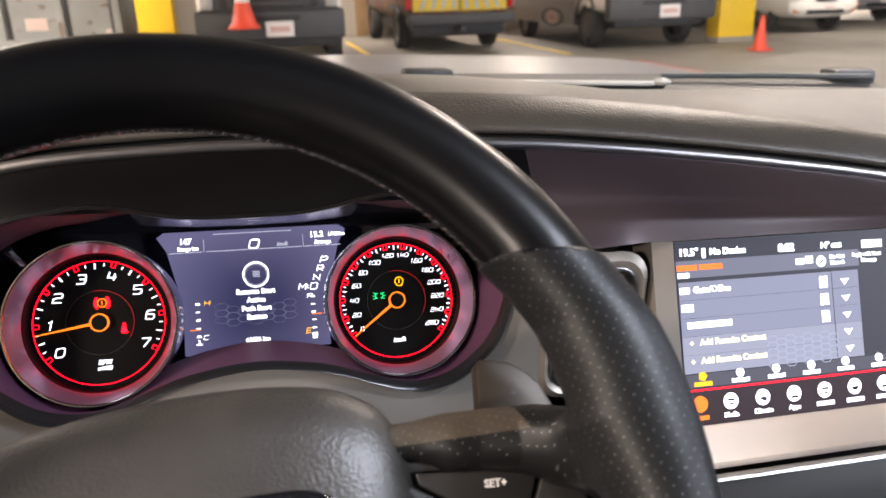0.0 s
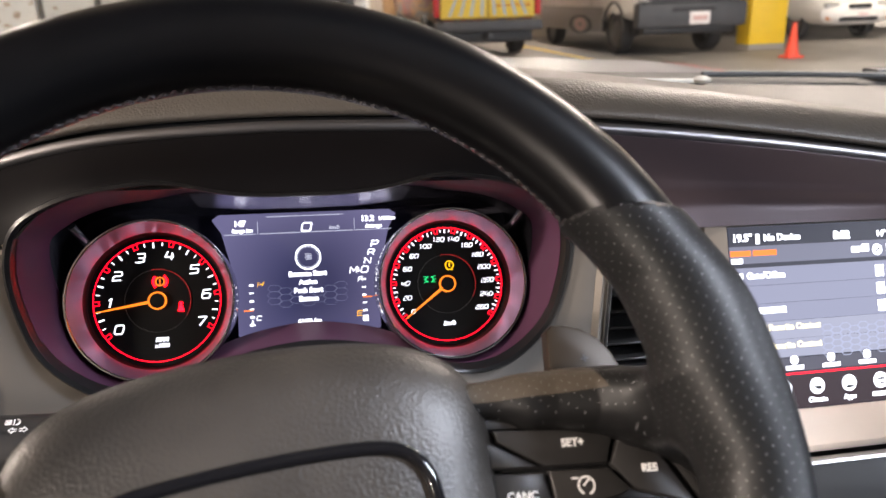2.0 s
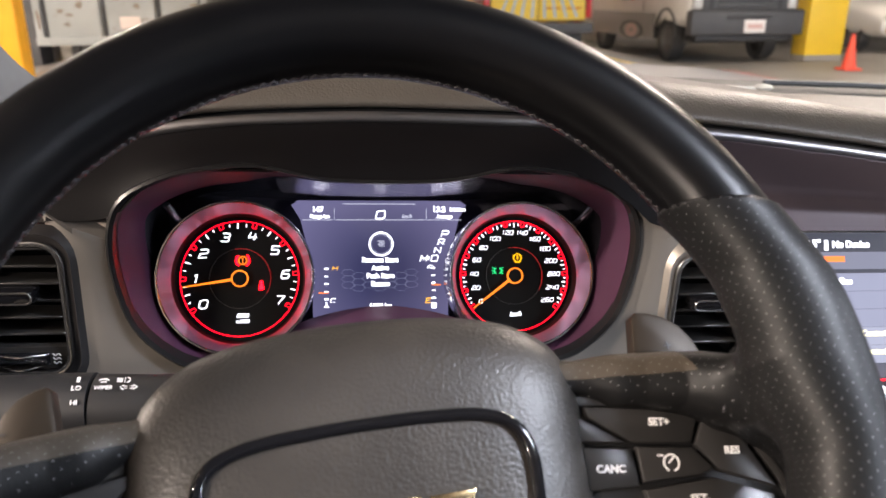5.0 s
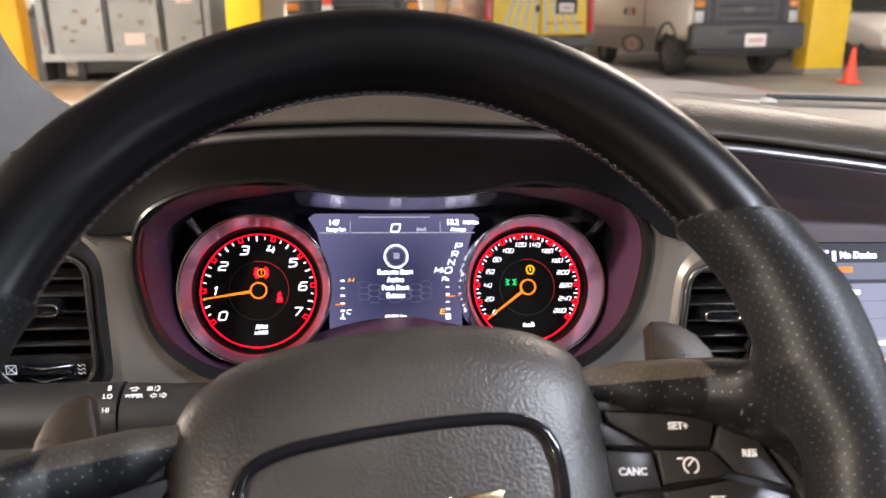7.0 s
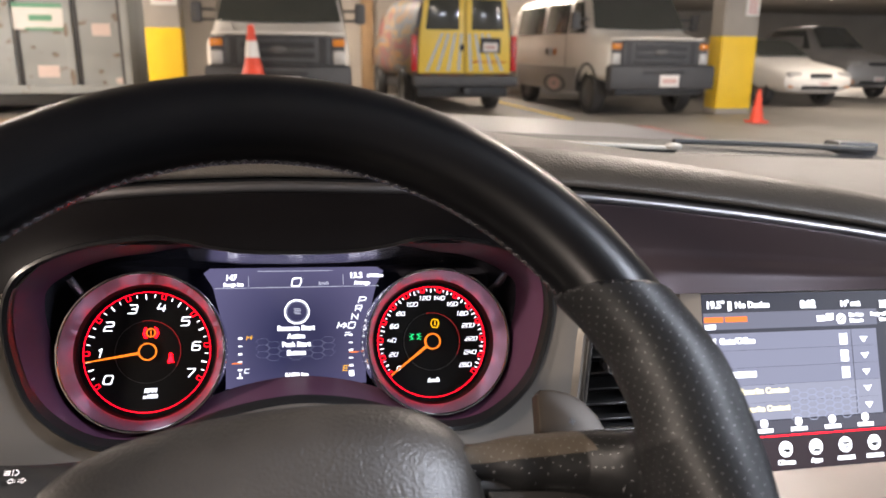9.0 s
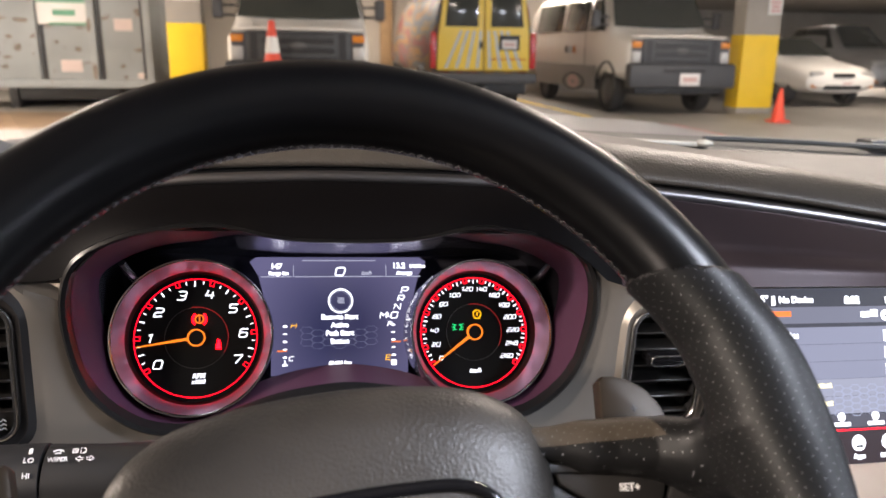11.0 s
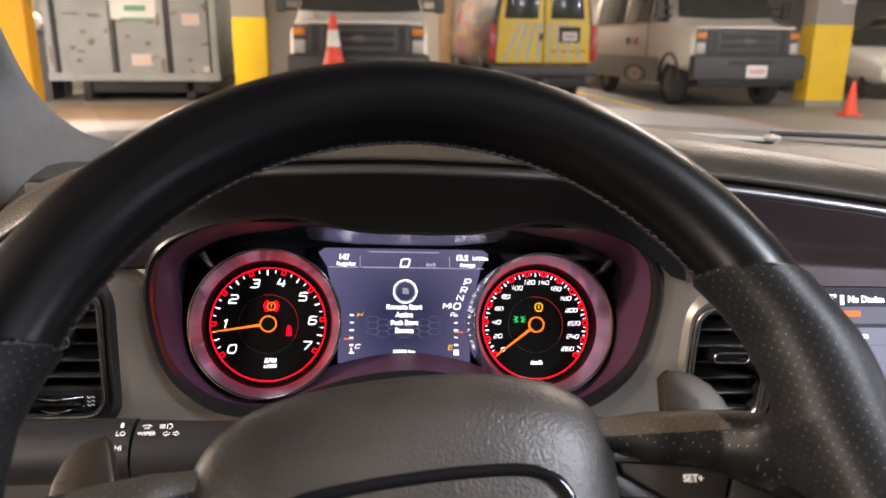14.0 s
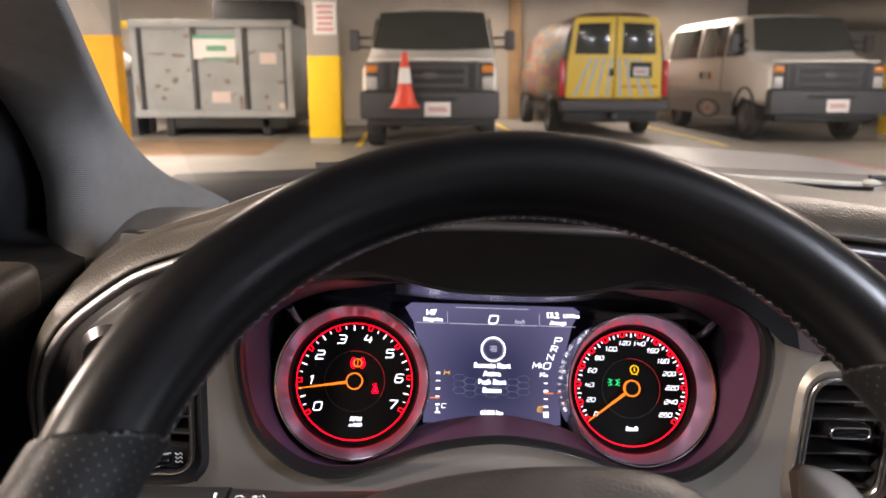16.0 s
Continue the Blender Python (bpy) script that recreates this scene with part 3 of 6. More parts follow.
REST = [(0.112, 0.0058, -0.053, 0.006), (0.126, 0.0045, -0.0515, 0.0068), (0.142, 0.001, -0.049, 0.0075), (0.16, -0.01, -0.046, 0.008), (0.178, -0.03, -0.044, 0.008), (0.188, -0.056, -0.04, 0.008), (0.184, -0.09, -0.03, 0.008)]


def limb(X, Y, Z, path):
    """Distance to a chain of rounded, slightly boxy rods."""
    best = None
    for (x0, y0, z0, r0), (x1, y1, z1, r1) in zip(path, path[1:]):
        dx, dy, dz = x1 - x0, y1 - y0, z1 - z0
        t = np.clip(((X - x0) * dx + (Y - y0) * dy + (Z - z0) * dz) / (dx * dx + dy * dy + dz * dz), 0, 1)
        q = (np.abs(X - x0 - t * dx) ** 2.7 + np.abs(Y - y0 - t * dy) ** 2.7 + (np.abs(Z - z0 - t * dz) * 0.72) ** 2.7) ** (1 / 2.7)
        d = q - (r0 + t * (r1 - r0))
        best = d if best is None else np.minimum(best, d)
    return best


def fused(a, b, k):
    h = np.clip(0.5 + 0.5 * (b - a) / k, 0, 1)
    return b * (1 - h) + a * h - k * h * (1 - h)


def grip_field(X, Y, Z, side):
    """Signed distance to one grip with its spoke, side mirrored to the right."""
    r = np.sqrt(X * X + Y * Y)
    k = 0.16 if side > 0 else 0.0
    below = (SEAM[side] + 0.15 * k - Y - k * X) / math.hypot(1, k)
    e = np.clip(below / 0.036, 0, 1)
    grow = 0.0018 + 0.0016 * e + 0.0006 * np.clip(1 - below / 0.009, 0, 1)
    slim = 0.004 * np.clip(-Y / 0.035, 0, 1)
    out = 0.0045 * np.clip(below / 0.026, 0, 1) + slim
    q = np.sqrt(((r - RIM - out) / (RR + grow - slim)) ** 2 + (Z / (RA + grow * 0.7)) ** 2)
    d = (q - 1) * RA
    d = fused(d, limb(X, Y, Z, SPOKE), 0.0125)
    d = fused(d, limb(X, Y, Z, REST), 0.02)
    low = -math.sin(radians(42)) * X - math.cos(radians(42)) * Y
    return np.maximum(np.maximum(d, -below), low)


def round_normals(ob, side):
    """Gives a grip's meshes the true normals of the fused form, so that they meet without a crease."""
    P = np.array([(side * v.co.x, v.co.y, v.co.z) for v in ob.data.vertices])
    g = np.stack([grip_field(*(P + np.eye(3)[i] * 6e-4).T, side) - grip_field(*(P - np.eye(3)[i] * 6e-4).T, side) for i in range(3)], 1)
    g[:, 0] *= side
    g /= np.maximum(np.linalg.norm(g, axis=1), 1e-9)[:, None]
    ob.data.normals_split_custom_set_from_vertices(g.tolist())


def grip_meshes(side, h=0.0015):
    """The surface of a grip and spoke, split into grip, spoke and the worn, painted-lit band along the spoke's top."""
    xs, ys, zs = np.arange(0.066, 0.196, h), np.arange(-0.135, 0.07, h), np.arange(-0.078, 0.026, h)
    F = grip_field(xs[:, None, None], ys[None, :, None], zs[None, None, :], side)
    inside = F < 0
    n = inside.shape
    cells = np.zeros((n[0] - 1, n[1] - 1, n[2] - 1), int)
    for i, j, k in np.ndindex(2, 2, 2):
        cells += inside[i:n[0] - 1 + i, j:n[1] - 1 + j, k:n[2] - 1 + k]
    where = np.argwhere((cells > 0) & (cells < 8))
    index = -np.ones(cells.shape, int)
    index[tuple(where.T)] = np.arange(len(where))
    P = np.stack([xs[where[:, 0]], ys[where[:, 1]], zs[where[:, 2]]], 1) + h / 2
    for _ in range(4):
        f = grip_field(P[:, 0], P[:, 1], P[:, 2], side)
        g = np.stack([(grip_field(*(P + np.eye(3)[i] * 2e-4).T, side) - grip_field(*(P - np.eye(3)[i] * 2e-4).T, side)) / 4e-4 for i in range(3)], 1)
        step = (f / np.maximum((g * g).sum(1), 0.15))[:, None] * g
        P = P - np.clip(step, -h / 2, h / 2) * 0.8
    faces = []
    for axis in range(3):
        u, v = (axis + 1) % 3, (axis + 2) % 3
        a = np.moveaxis(inside, (axis, u, v), (0, 1, 2))
        idx = np.moveaxis(index, (axis, u, v), (0, 1, 2))
        cross = np.argwhere(a[:-1, 1:-1, 1:-1] != a[1:, 1:-1, 1:-1])
        for i, j, k in cross:
            quad = (idx[i, j, k], idx[i, j + 1, k], idx[i, j + 1, k + 1], idx[i, j, k + 1])
            if min(quad) >= 0:
                flip = bool(a[i, j + 1, k + 1]) == (side > 0)
                faces.append(quad if flip else quad[::-1])
    r = np.hypot(P[:, 0], P[:, 1])
    far = np.hypot(r - RIM - 0.003, P[:, 2])
    ang = np.arctan2(P[:, 1], P[:, 0]) * RIM
    wrap = np.mod(np.arctan2(P[:, 2], r - RIM - 0.003) - 5.2, 6.2832) * 0.0205
    kinds = {"grip": [], "spoke": []}
    for q in faces:
        kinds["grip" if far[list(q)].mean() < 0.031 else "spoke"].append(q)
    out = {}
    for kind, quads in kinds.items():
        bm = bmnew()
        layer = bm.loops.layers.uv.verify()
        verts = {}
        for q in quads:
            for i in q:
                if i not in verts:
                    verts[i] = bm.verts.new((side * P[i, 0], P[i, 1], P[i, 2]))
            face = bm.faces.new([verts[i] for i in q])
            face.smooth = True
            w0 = wrap[q[0]]
            for loop, i in zip(face.loops, q):
                if kind == "grip":
                    w = wrap[i] + (0.1288 if w0 - wrap[i] > 0.06 else -0.1288 if wrap[i] - w0 > 0.06 else 0)
                    loop[layer].uv = (ang[i], w)
                else:
                    loop[layer].uv = (P[i, 0], P[i, 1] - 0.75 * P[i, 2])
        out[kind] = bm
    # the band along the top of the spoke is cut off along two straight seams
    bm = out["spoke"]
    for co, no in (((side * 0.085, 0.0118, 0), (side * 0.115, 1, 0)), ((side * 0.137, 0, 0), (1, side * 0.2, 0))):
        bmesh.ops.bisect_plane(bm, geom=bm.verts[:] + bm.edges[:] + bm.faces[:], plane_co=co, plane_no=no)
    out["band"] = bm.copy()
    for piece, keep in ((bm, False), (out["band"], True)):
        drop = []
        for f in piece.faces:
            x, y, z = f.calc_center_median()
            if (y + 0.115 * (abs(x) - 0.085) > 0.0118 and abs(x) - 0.137 + 0.2 * y < 0) != keep:
                drop.append(f)
        bmesh.ops.delete(piece, geom=drop, context="FACES")
    return out


def seam_loop(side):
    out = []
    for k in range(40):
        b = 6.2832 * k / 40
        r = RIM + (RR + 0.0003) * math.cos(b)
        a = seam_angle(r, side)
        out.append((r * math.cos(a), r * math.sin(a), (RA + 0.0003) * math.sin(b)))
    return out


part("rim_top", rim_piece(None, None, 90), LEATHER, wheel, "smooth black leather")
for side in (1, -1):
    pieces = grip_meshes(side)
    grip = part("grip", pieces["grip"], PERF, wheel, "perforated black leather")
    spoke = part("spoke", pieces["spoke"], PERF, wheel, "black leather covered spoke")
    band_ob = part("leather_band", pieces["band"], WORN_LIT, spoke, "worn perforated leather, its tan sheen painted in")
    for ob in (grip, spoke, band_ob):
        round_normals(ob, side)
part("rim_bottom", rim_piece(-42.4, -137.6, 60), LEATHER, wheel, "smooth black leather")
for side in (1, -1):
    part("seam", tube(bmnew(), seam_loop(side), 0.0007, None, 6, (0, 1, 0), True), LEATHER, wheel)
# stitches along the inside of the upper rim
bm = bmnew()
rnd = random.Random(4)
for i in range(150):
    a = radians(26 + 128 * i / 149)
    b = radians(188)
    r0 = RIM + (RR + 0.0004) * math.cos(b)
    z0 = (RA + 0.0004) * math.sin(b)
    tilt = 0.0008 * (1 if i % 2 else -1) + rnd.uniform(-0.0003, 0.0003)
    p = [Vector((r0 * math.cos(a + d), r0 * math.sin(a + d), z0 + dz)) for d, dz in ((-0.006, -tilt), (0, 0), (0.006, tilt))]
    p[1] -= Vector((math.cos(a), math.sin(a), 0)) * 0.0006
    tube(bm, p, 0.0004, None, 5)
tagged(part("stitching", bm, THREAD, wheel, "dark grey thread"), kind="stuff")

# airbag pad: rings that shrink and rise from the edge to the crown
PAD = [(0, 0.0505), (0.03, 0.049), (0.055, 0.0445), (0.071, 0.0375), (0.083, 0.026), (0.0895, 0.009), (0.0905, -0.015), (0.088, -0.045), (0.077, -0.075), (0.05, -0.093)]
PADRING = [(p.x, p.y) for p in curve([(x, y, 0) for x, y in PAD] + [(0, -0.098, 0)] + [(-x, y, 0) for x, y in reversed(PAD[1:])], 4, True)]


def shrink(k, z, cy=-0.025):
    return [(x * (1.01 if x < 0 else 1.045 + 0.03 * max(-0.5, min(1.0, y / 0.03))) * k - 0.004, cy + (y - cy) * k, z) for x, y in PADRING]


bm = loft(bmnew(), [shrink(0.94, -0.085), shrink(0.985, -0.065), shrink(1.0, -0.054), shrink(0.985, -0.048), shrink(0.94, -0.0425), shrink(0.88, -0.0385), shrink(0.8, -0.035), shrink(0.7, -0.0322), shrink(0.5, -0.031), shrink(0.2, -0.0305)])
part("airbag_cover", bm, GRAINED, wheel, "grained black airbag cover")
TRIM = [(x, y - 0.0035) for x, y in [(-0.061, -0.05), (-0.064, -0.025), (-0.0655, -0.012), (-0.0605, -0.001), (-0.046, 0.0045), (-0.0225, 0.0065), (0, 0.007), (0.0225, 0.0065), (0.044, 0.0045), (0.0555, -0.001), (0.0605, -0.012), (0.06, -0.03), (0.054, -0.055), (0.03, -0.074), (0, -0.078), (-0.035, -0.074)]]
rnd = random.Random(9)
bm = bmnew()
for i in range(16):
    x, y = rnd.uniform(-0.05, 0.06), rnd.uniform(0.024, 0.04)
    bmesh.ops.create_icosphere(bm, subdivisions=1, radius=rnd.uniform(0.0002, 0.0005), matrix=pose(x, y, -0.0435 + (0.04 - y) * 0.35))
tagged(part("dust_speck", bm, INK, wheel, "pale dust"), kind="stuff")
part("trim_ring", tube(bmnew(), curve([(x, y, -0.031) for x, y in TRIM], 4, True), 0.0027, 0.0024, 10, (0, 0, 1), True), GLOSS, wheel, "glossy black trim ring")
bm = prism(bmnew(), [(-0.004, -0.029), (0.0135, -0.029), (0.0155, -0.0255), (-0.002, -0.0255)], -0.0325, -0.029, 0.0004)
prism(bm, [(0.017, -0.0295), (0.0345, -0.0295), (0.0365, -0.026), (0.019, -0.026)], -0.0325, -0.029, 0.0004)
prism(bm, [(0.0225, -0.041), (0.0265, -0.041), (0.029, -0.03), (0.025, -0.03)], -0.0325, -0.029, 0.0004)
prism(bm, [(-0.007, -0.041), (-0.0025, -0.041), (0.0005, -0.0295), (-0.004, -0.0295)], -0.0325, -0.029, 0.0004)
part("emblem", bm, GOLD, wheel, "gold coloured emblem")

UNDER = [(0.0865, 0.0035), (0.115, -0.001), (0.143, -0.008), (0.159, -0.018), (0.1705, -0.04), (0.176, -0.06), (0.15, -0.072), (0.11, -0.066), (0.08, -0.06)]
SET_UP = [(0.0905, 0.0002), (0.1405, -0.0088), (0.1337, -0.0212), (0.1075, -0.0172), (0.0912, -0.0045)]
RESUME = [(0.1425, -0.0105), (0.1568, -0.0215), (0.1658, -0.0435), (0.1427, -0.0335), (0.1352, -0.0218)]
MIDDLE = [(0.1092, -0.0192), (0.1338, -0.0231), (0.1408, -0.0327), (0.1338, -0.0346), (0.1086, -0.0337)]
CANCEL = [(0.0858, -0.016), (0.1068, -0.0196), (0.1068, -0.0348), (0.085, -0.0335)]
SET_DN = [(0.1085, -0.0365), (0.1398, -0.0362), (0.1635, -0.0463), (0.166, -0.058), (0.14, -0.066), (0.112, -0.058)]
INNER = [(0.086, -0.004), (0.0885, -0.0045), (0.1058, -0.0172), (0.086, -0.0143)]
for sx in (1, -1):
    under = [(sx * x, y) for x, y in UNDER]
    part("switch_panel", prism(bmnew(), under, -0.066, -0.0495, 0.002), BLACK, wheel)
    part("panel_edge", tube(bmnew(), curve([(x * 1.0, y, -0.0495) for x, y in under[:6]], 6), 0.0026, 0.002, 8, (0, 0, 1)), SATIN, wheel)
    part("thumb_rest", prism(bmnew(), [(sx * x, y) for x, y in ((0.12, 0.004), (0.15, 0.004), (0.166, -0.004), (0.174, -0.03), (0.174, -0.062), (0.14, -0.074))], -0.066, -0.0525, 0.003), BLACK, wheel)
    for key, pts in (("set", SET_UP), ("resume", RESUME), ("middle", MIDDLE), ("cancel", CANCEL), ("down", SET_DN), ("inner", INNER)):
        pts = [(sx * x, y) for x, y in pts]
        part("button", prism(bmnew(), pts, -0.056, -0.0455, 0.0012), SATIN, wheel)
turn = pose(0, 0, 0, 0, 0, -8)
for text, x, y, s in (("SET+", 0.1215, -0.0108, 0.0044), ("RES", 0.1505, -0.0268, 0.0044), ("CANC", 0.096, -0.0265, 0.0044), ("SET-", 0.131, -0.0435, 0.0044)):
    part("lettering", words(text, s, pose(x, y, -0.0453) @ turn, 0, bold=0.00012), INK, wheel, "", False)
m = pose(0.1225, -0.0278, -0.0453) @ turn
bm = arc(bmnew(), 0.0033, 0.0008, -75, 245, 0.0, m, 30)
box(bm, (0.0008, 0.0008, 0), (0.0036, 0.0007, 0.0005), 0, m @ pose(0, 0, 0, 0, 0, 45))
box(bm, (-0.0045, 0.003, 0), (0.0026, 0.0007, 0.0005), 0, m @ pose(0, 0, 0, 0, 0, 0))
part("cruise_symbol", bm, INK, wheel)
# paddles behind the spokes
PADL = [(0.126, 0.004), (0.1325, 0.037), (0.1335, 0.042), (0.1365, 0.0442), (0.142, 0.0435), (0.15, 0.0405), (0.157, 0.035), (0.162, 0.027), (0.165, 0.017), (0.167, 0.004)]
for sx in (1, -1):
    pts = [(x - 0.0005, y) if sx > 0 else (0.012 - 0.167 + (0.167 - x) * 0.8, y) for x, y in PADL]
    pad = part("paddle_shifter", prism(bmnew(), pts, -0.079, -0.0705, 0.0024), PADDLE, wheel, "satin metal shift paddle")
    bm = box(bmnew(), (sx * 0.147, 0.026, -0.0703), (0.0036, 0.0007, 0.0006))
    if sx > 0:
        box(bm, (sx * 0.147, 0.026, -0.0703), (0.0007, 0.0036, 0.0006))
    part("shift_mark", bm, BLACK, pad)
part("column_shroud", loft(bmnew(), [[(0.06 * k * math.cos(6.2832 * i / 24), -0.02 + 0.055 * k * math.sin(6.2832 * i / 24), z) for i in range(24)] for k, z in ((1.0, -0.08), (1.1, -0.1), (1.15, -0.24))]), BLACK, wheel)

# ---- the car: dashboard ----
dash = thing("dashboard", CAR, "dark grained dashboard with bronze fascia and chrome strip", "dashboard")
STRIP = curve([(-0.35, -0.02, 0.84), (-0.357, -0.02, 0.915), (-0.34, -0.02, 0.966), (-0.298, -0.02, 1.005), (-0.255, -0.02, 1.028), (-0.158, -0.02, 1.056), (-0.05, -0.02, 1.0655), (0.05, -0.02, 1.0665), (0.2, -0.02, 1.063), (0.278, -0.02, 1.0577), (0.35, -0.02, 1.0506), (0.43, -0.02, 1.0414), (0.56, -0.02, 1.0235), (0.75, -0.02, 0.99), (1.05, -0.02, 0.93)], 8)
part("chrome_strip", tube(bmnew(), STRIP, 0.0048, 0.0036, 12, (0, 1, 0)), STRIPMETAL, dash, "thin satin chrome strip")


def outward(i):
    d = (STRIP[min(i + 1, len(STRIP) - 1)] - STRIP[max(i - 1, 0)]).normalized()
    return Vector((-d.z, 0, d.x))


def band(offsets, sel=None):
    """Rows along the strip; each offset is (out, back)."""
    idx = [i for i in range(len(STRIP)) if sel is None or sel(STRIP[i])]
    return [[STRIP[i] + outward(i) * o + Vector((0, b, 0)) for o, b in offsets] for i in idx]


part("shadow_gap", loft(bmnew(), band([(0.001, 0.004), (0.005, 0.01), (0.01, 0.014)]), closed=False, caps=False), BLACK, dash)
rows = []
for i in range(len(STRIP)):
    p, o = STRIP[i], outward(i)
    back = 1.052 - 0.03 * max(0, abs(p.x - 0.35) - 0.3) if p.x > -0.3 else 1.03
    w = 1.0 + max(0.0, min(1.0, (-0.25 - p.x) / 0.085)) * 1.4
    g = 1.0 - 0.3 * max(0.0, min(1.0, (-0.14 - p.x) / 0.08))
    q = [p + o * a * g + Vector((0, b, 0)) for a, b in ((0.006, 0.012), (0.0075, 0.003), (0.012, 0.0), (0.02, 0.006), (0.0275, 0.016), (0.033, 0.029), (0.0345, 0.05))]
    bx = p.x if p.x > -0.3 else -0.3 + (p.x + 0.3) * 1.6 + min(0, (p.z - 1.0)) * 0.35
    bz = max(p.z + 0.004, back - 0.008) if p.x > -0.3 else min(1.03, p.z + 0.035)
    top = q[-1].z
    q += [Vector((bx * 1.02, 0.13, top - 0.002)), Vector((bx * 1.04, 0.22, top * 0.7 + bz * 0.3)), Vector((bx * 1.1, 0.36, top * 0.3 + max(bz, 1.042) * 0.7)), Vector((bx * 1.14, 0.5, max(bz - 0.016, 1.034))), Vector((bx * 1.16, 0.62, bz - 0.07))]
    if p.x < -0.14:
        low = 1.036 - 0.036 * min(1.0, (-0.14 - p.x) / 0.14)
        for v in q[7:]:
            v.z = min(v.z, low - max(0.0, v.y - 0.4) * 0.3)
    rows.append(q)
cols = [curve([r[k] for k in range(len(r))], 4) for r in rows]
part("top_pad", loft(bmnew(), cols, closed=False, caps=False), PADTOP, dash, "grained soft dash top")


def top_of_cluster(x):
    """Height of the brow's lower edge: along the cluster's outline, then level to the vents."""
    if x < -0.15:
        return float(np.interp(-x, [0.15, 0.172, 0.184, 0.196, 0.21], [1.032, 1.0185, 1.0055, 0.9995, 0.998]))
    xs = [p[0] for p in HALF[:7]] + [0.2, 0.235]
    zs = [p[1] + 0.0015 for p in HALF[:7]] + [0.9985, 0.988]
    return float(np.interp(abs(x), xs, zs))


def upper(x0, x1, bottom, bulge):
    rws = []
    for p in STRIP:
        if x0 <= p.x <= x1 and p.z > 0.97:
            zb = bottom(p.x)
            r = []
            cove = max(0.0, min(1.0, (p.x - 0.17) / 0.1))
            lip = max(0.0, min(1.0, (p.x - 0.13) / 0.05)) * max(0.0, min(1.0, (0.3 - p.x) / 0.04))
            for k in range(21):
                t = k / 20
                f = max(0.0, min(1.0, (t - 0.5) / 0.26))
                ledge = 1.1 * min(t, 0.5) + 0.31 * f * f * (3 - 2 * f) + 0.14 * max(0.0, t - 0.76) / 0.24
                r.append((p.x, -0.021 - 0.043 * (t ** 0.8 * (1 - cove) + ledge * cove) - bulge * (1 - cove) * math.sin(math.pi * t) - 0.0065 * lip * max(0.0, (t - 0.7) / 0.3), p.z - 0.003 + (zb - p.z + 0.003) * t))
            rws.append(r)
    return loft(bmnew(), rws, closed=False, caps=False)


# one surface in two colours: near black up to SPLIT, plum beyond
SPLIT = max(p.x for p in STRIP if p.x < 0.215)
part("cluster_brow", upper(-0.236, SPLIT, lambda x: min(top_of_cluster(x), 1.034), 0.006), BROW, dash, "near-black brow over the dials")
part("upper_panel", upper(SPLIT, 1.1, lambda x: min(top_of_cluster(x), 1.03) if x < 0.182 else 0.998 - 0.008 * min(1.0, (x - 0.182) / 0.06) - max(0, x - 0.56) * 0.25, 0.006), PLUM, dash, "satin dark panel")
# the bronze fascia runs round the cluster to the vents
inner = hoop(1.008, 1.015, -0.0585)
outer = []
for x, y, z in inner:
    ox, oy, oz = max(-0.226, min(0.226, x * 1.5)), -0.064, 0.958 + (z - 0.958) * 2.1
    if z > 0.958:
        f = max(0.0, min(1.0, (abs(x) - 0.12) / 0.06))
        ox, oz = x * 1.01 + (math.copysign(0.238, x) - x * 1.01) * f, z + 0.001 + ((0.994 if x > 0 else 1.004) - z) * f
        oy = -0.03 if z > 0.975 else -0.062
        if x > 0:
            oy = -0.03 - 0.032 * f
    elif abs(x) < 0.15:
        ox, oz = x * 1.35, 0.79
    outer.append((ox, oy, oz))
mids = []
for a, b in zip(inner, outer):
    f = max(0.0, min(1.0, (a[0] - 0.12) / 0.06))
    if a[0] > 0.15 and a[2] > 0.975:
        b = (b[0], b[1], min(b[2], top_of_cluster(b[0]) - 0.0005))
        outer[len(mids)] = b
    mids.append(((a[0] + b[0]) / 2, -0.046 - 0.0205 * f if a[2] > 0.985 else -0.0665, (a[2] + b[2]) / 2 if a[0] < 0.15 or a[2] < 0.975 else min((a[2] + b[2]) / 2, top_of_cluster((a[0] + b[0]) / 2) - 0.0005)))
part("fascia", loft(bmnew(), [inner, mids, outer], caps=False), BRUSHED, dash, "brushed bronze fascia")
part("lower_dash", box(bmnew(), (0.2, 0.06, 0.7), (1.3, 0.2, 0.2), 0.02), BLACK, dash)
part("backing", box(bmnew(), (0.0, 0.09, 0.9), (0.66, 0.02, 0.26), 0.005), BLACK, dash)


def rounded(x0, x1, z0, z1, r, n=5, y=0.0):
    out = []
    for cx, cz, a in ((x1 - r, z1 - r, 0), (x0 + r, z1 - r, 90), (x0 + r, z0 + r, 180), (x1 - r, z0 + r, 270)):
        for k in range(n + 1):
            t = radians(a + 90 * k / n)
            out.append(Vector((cx + r * math.cos(t), y, cz + r * math.sin(t))))
    return out


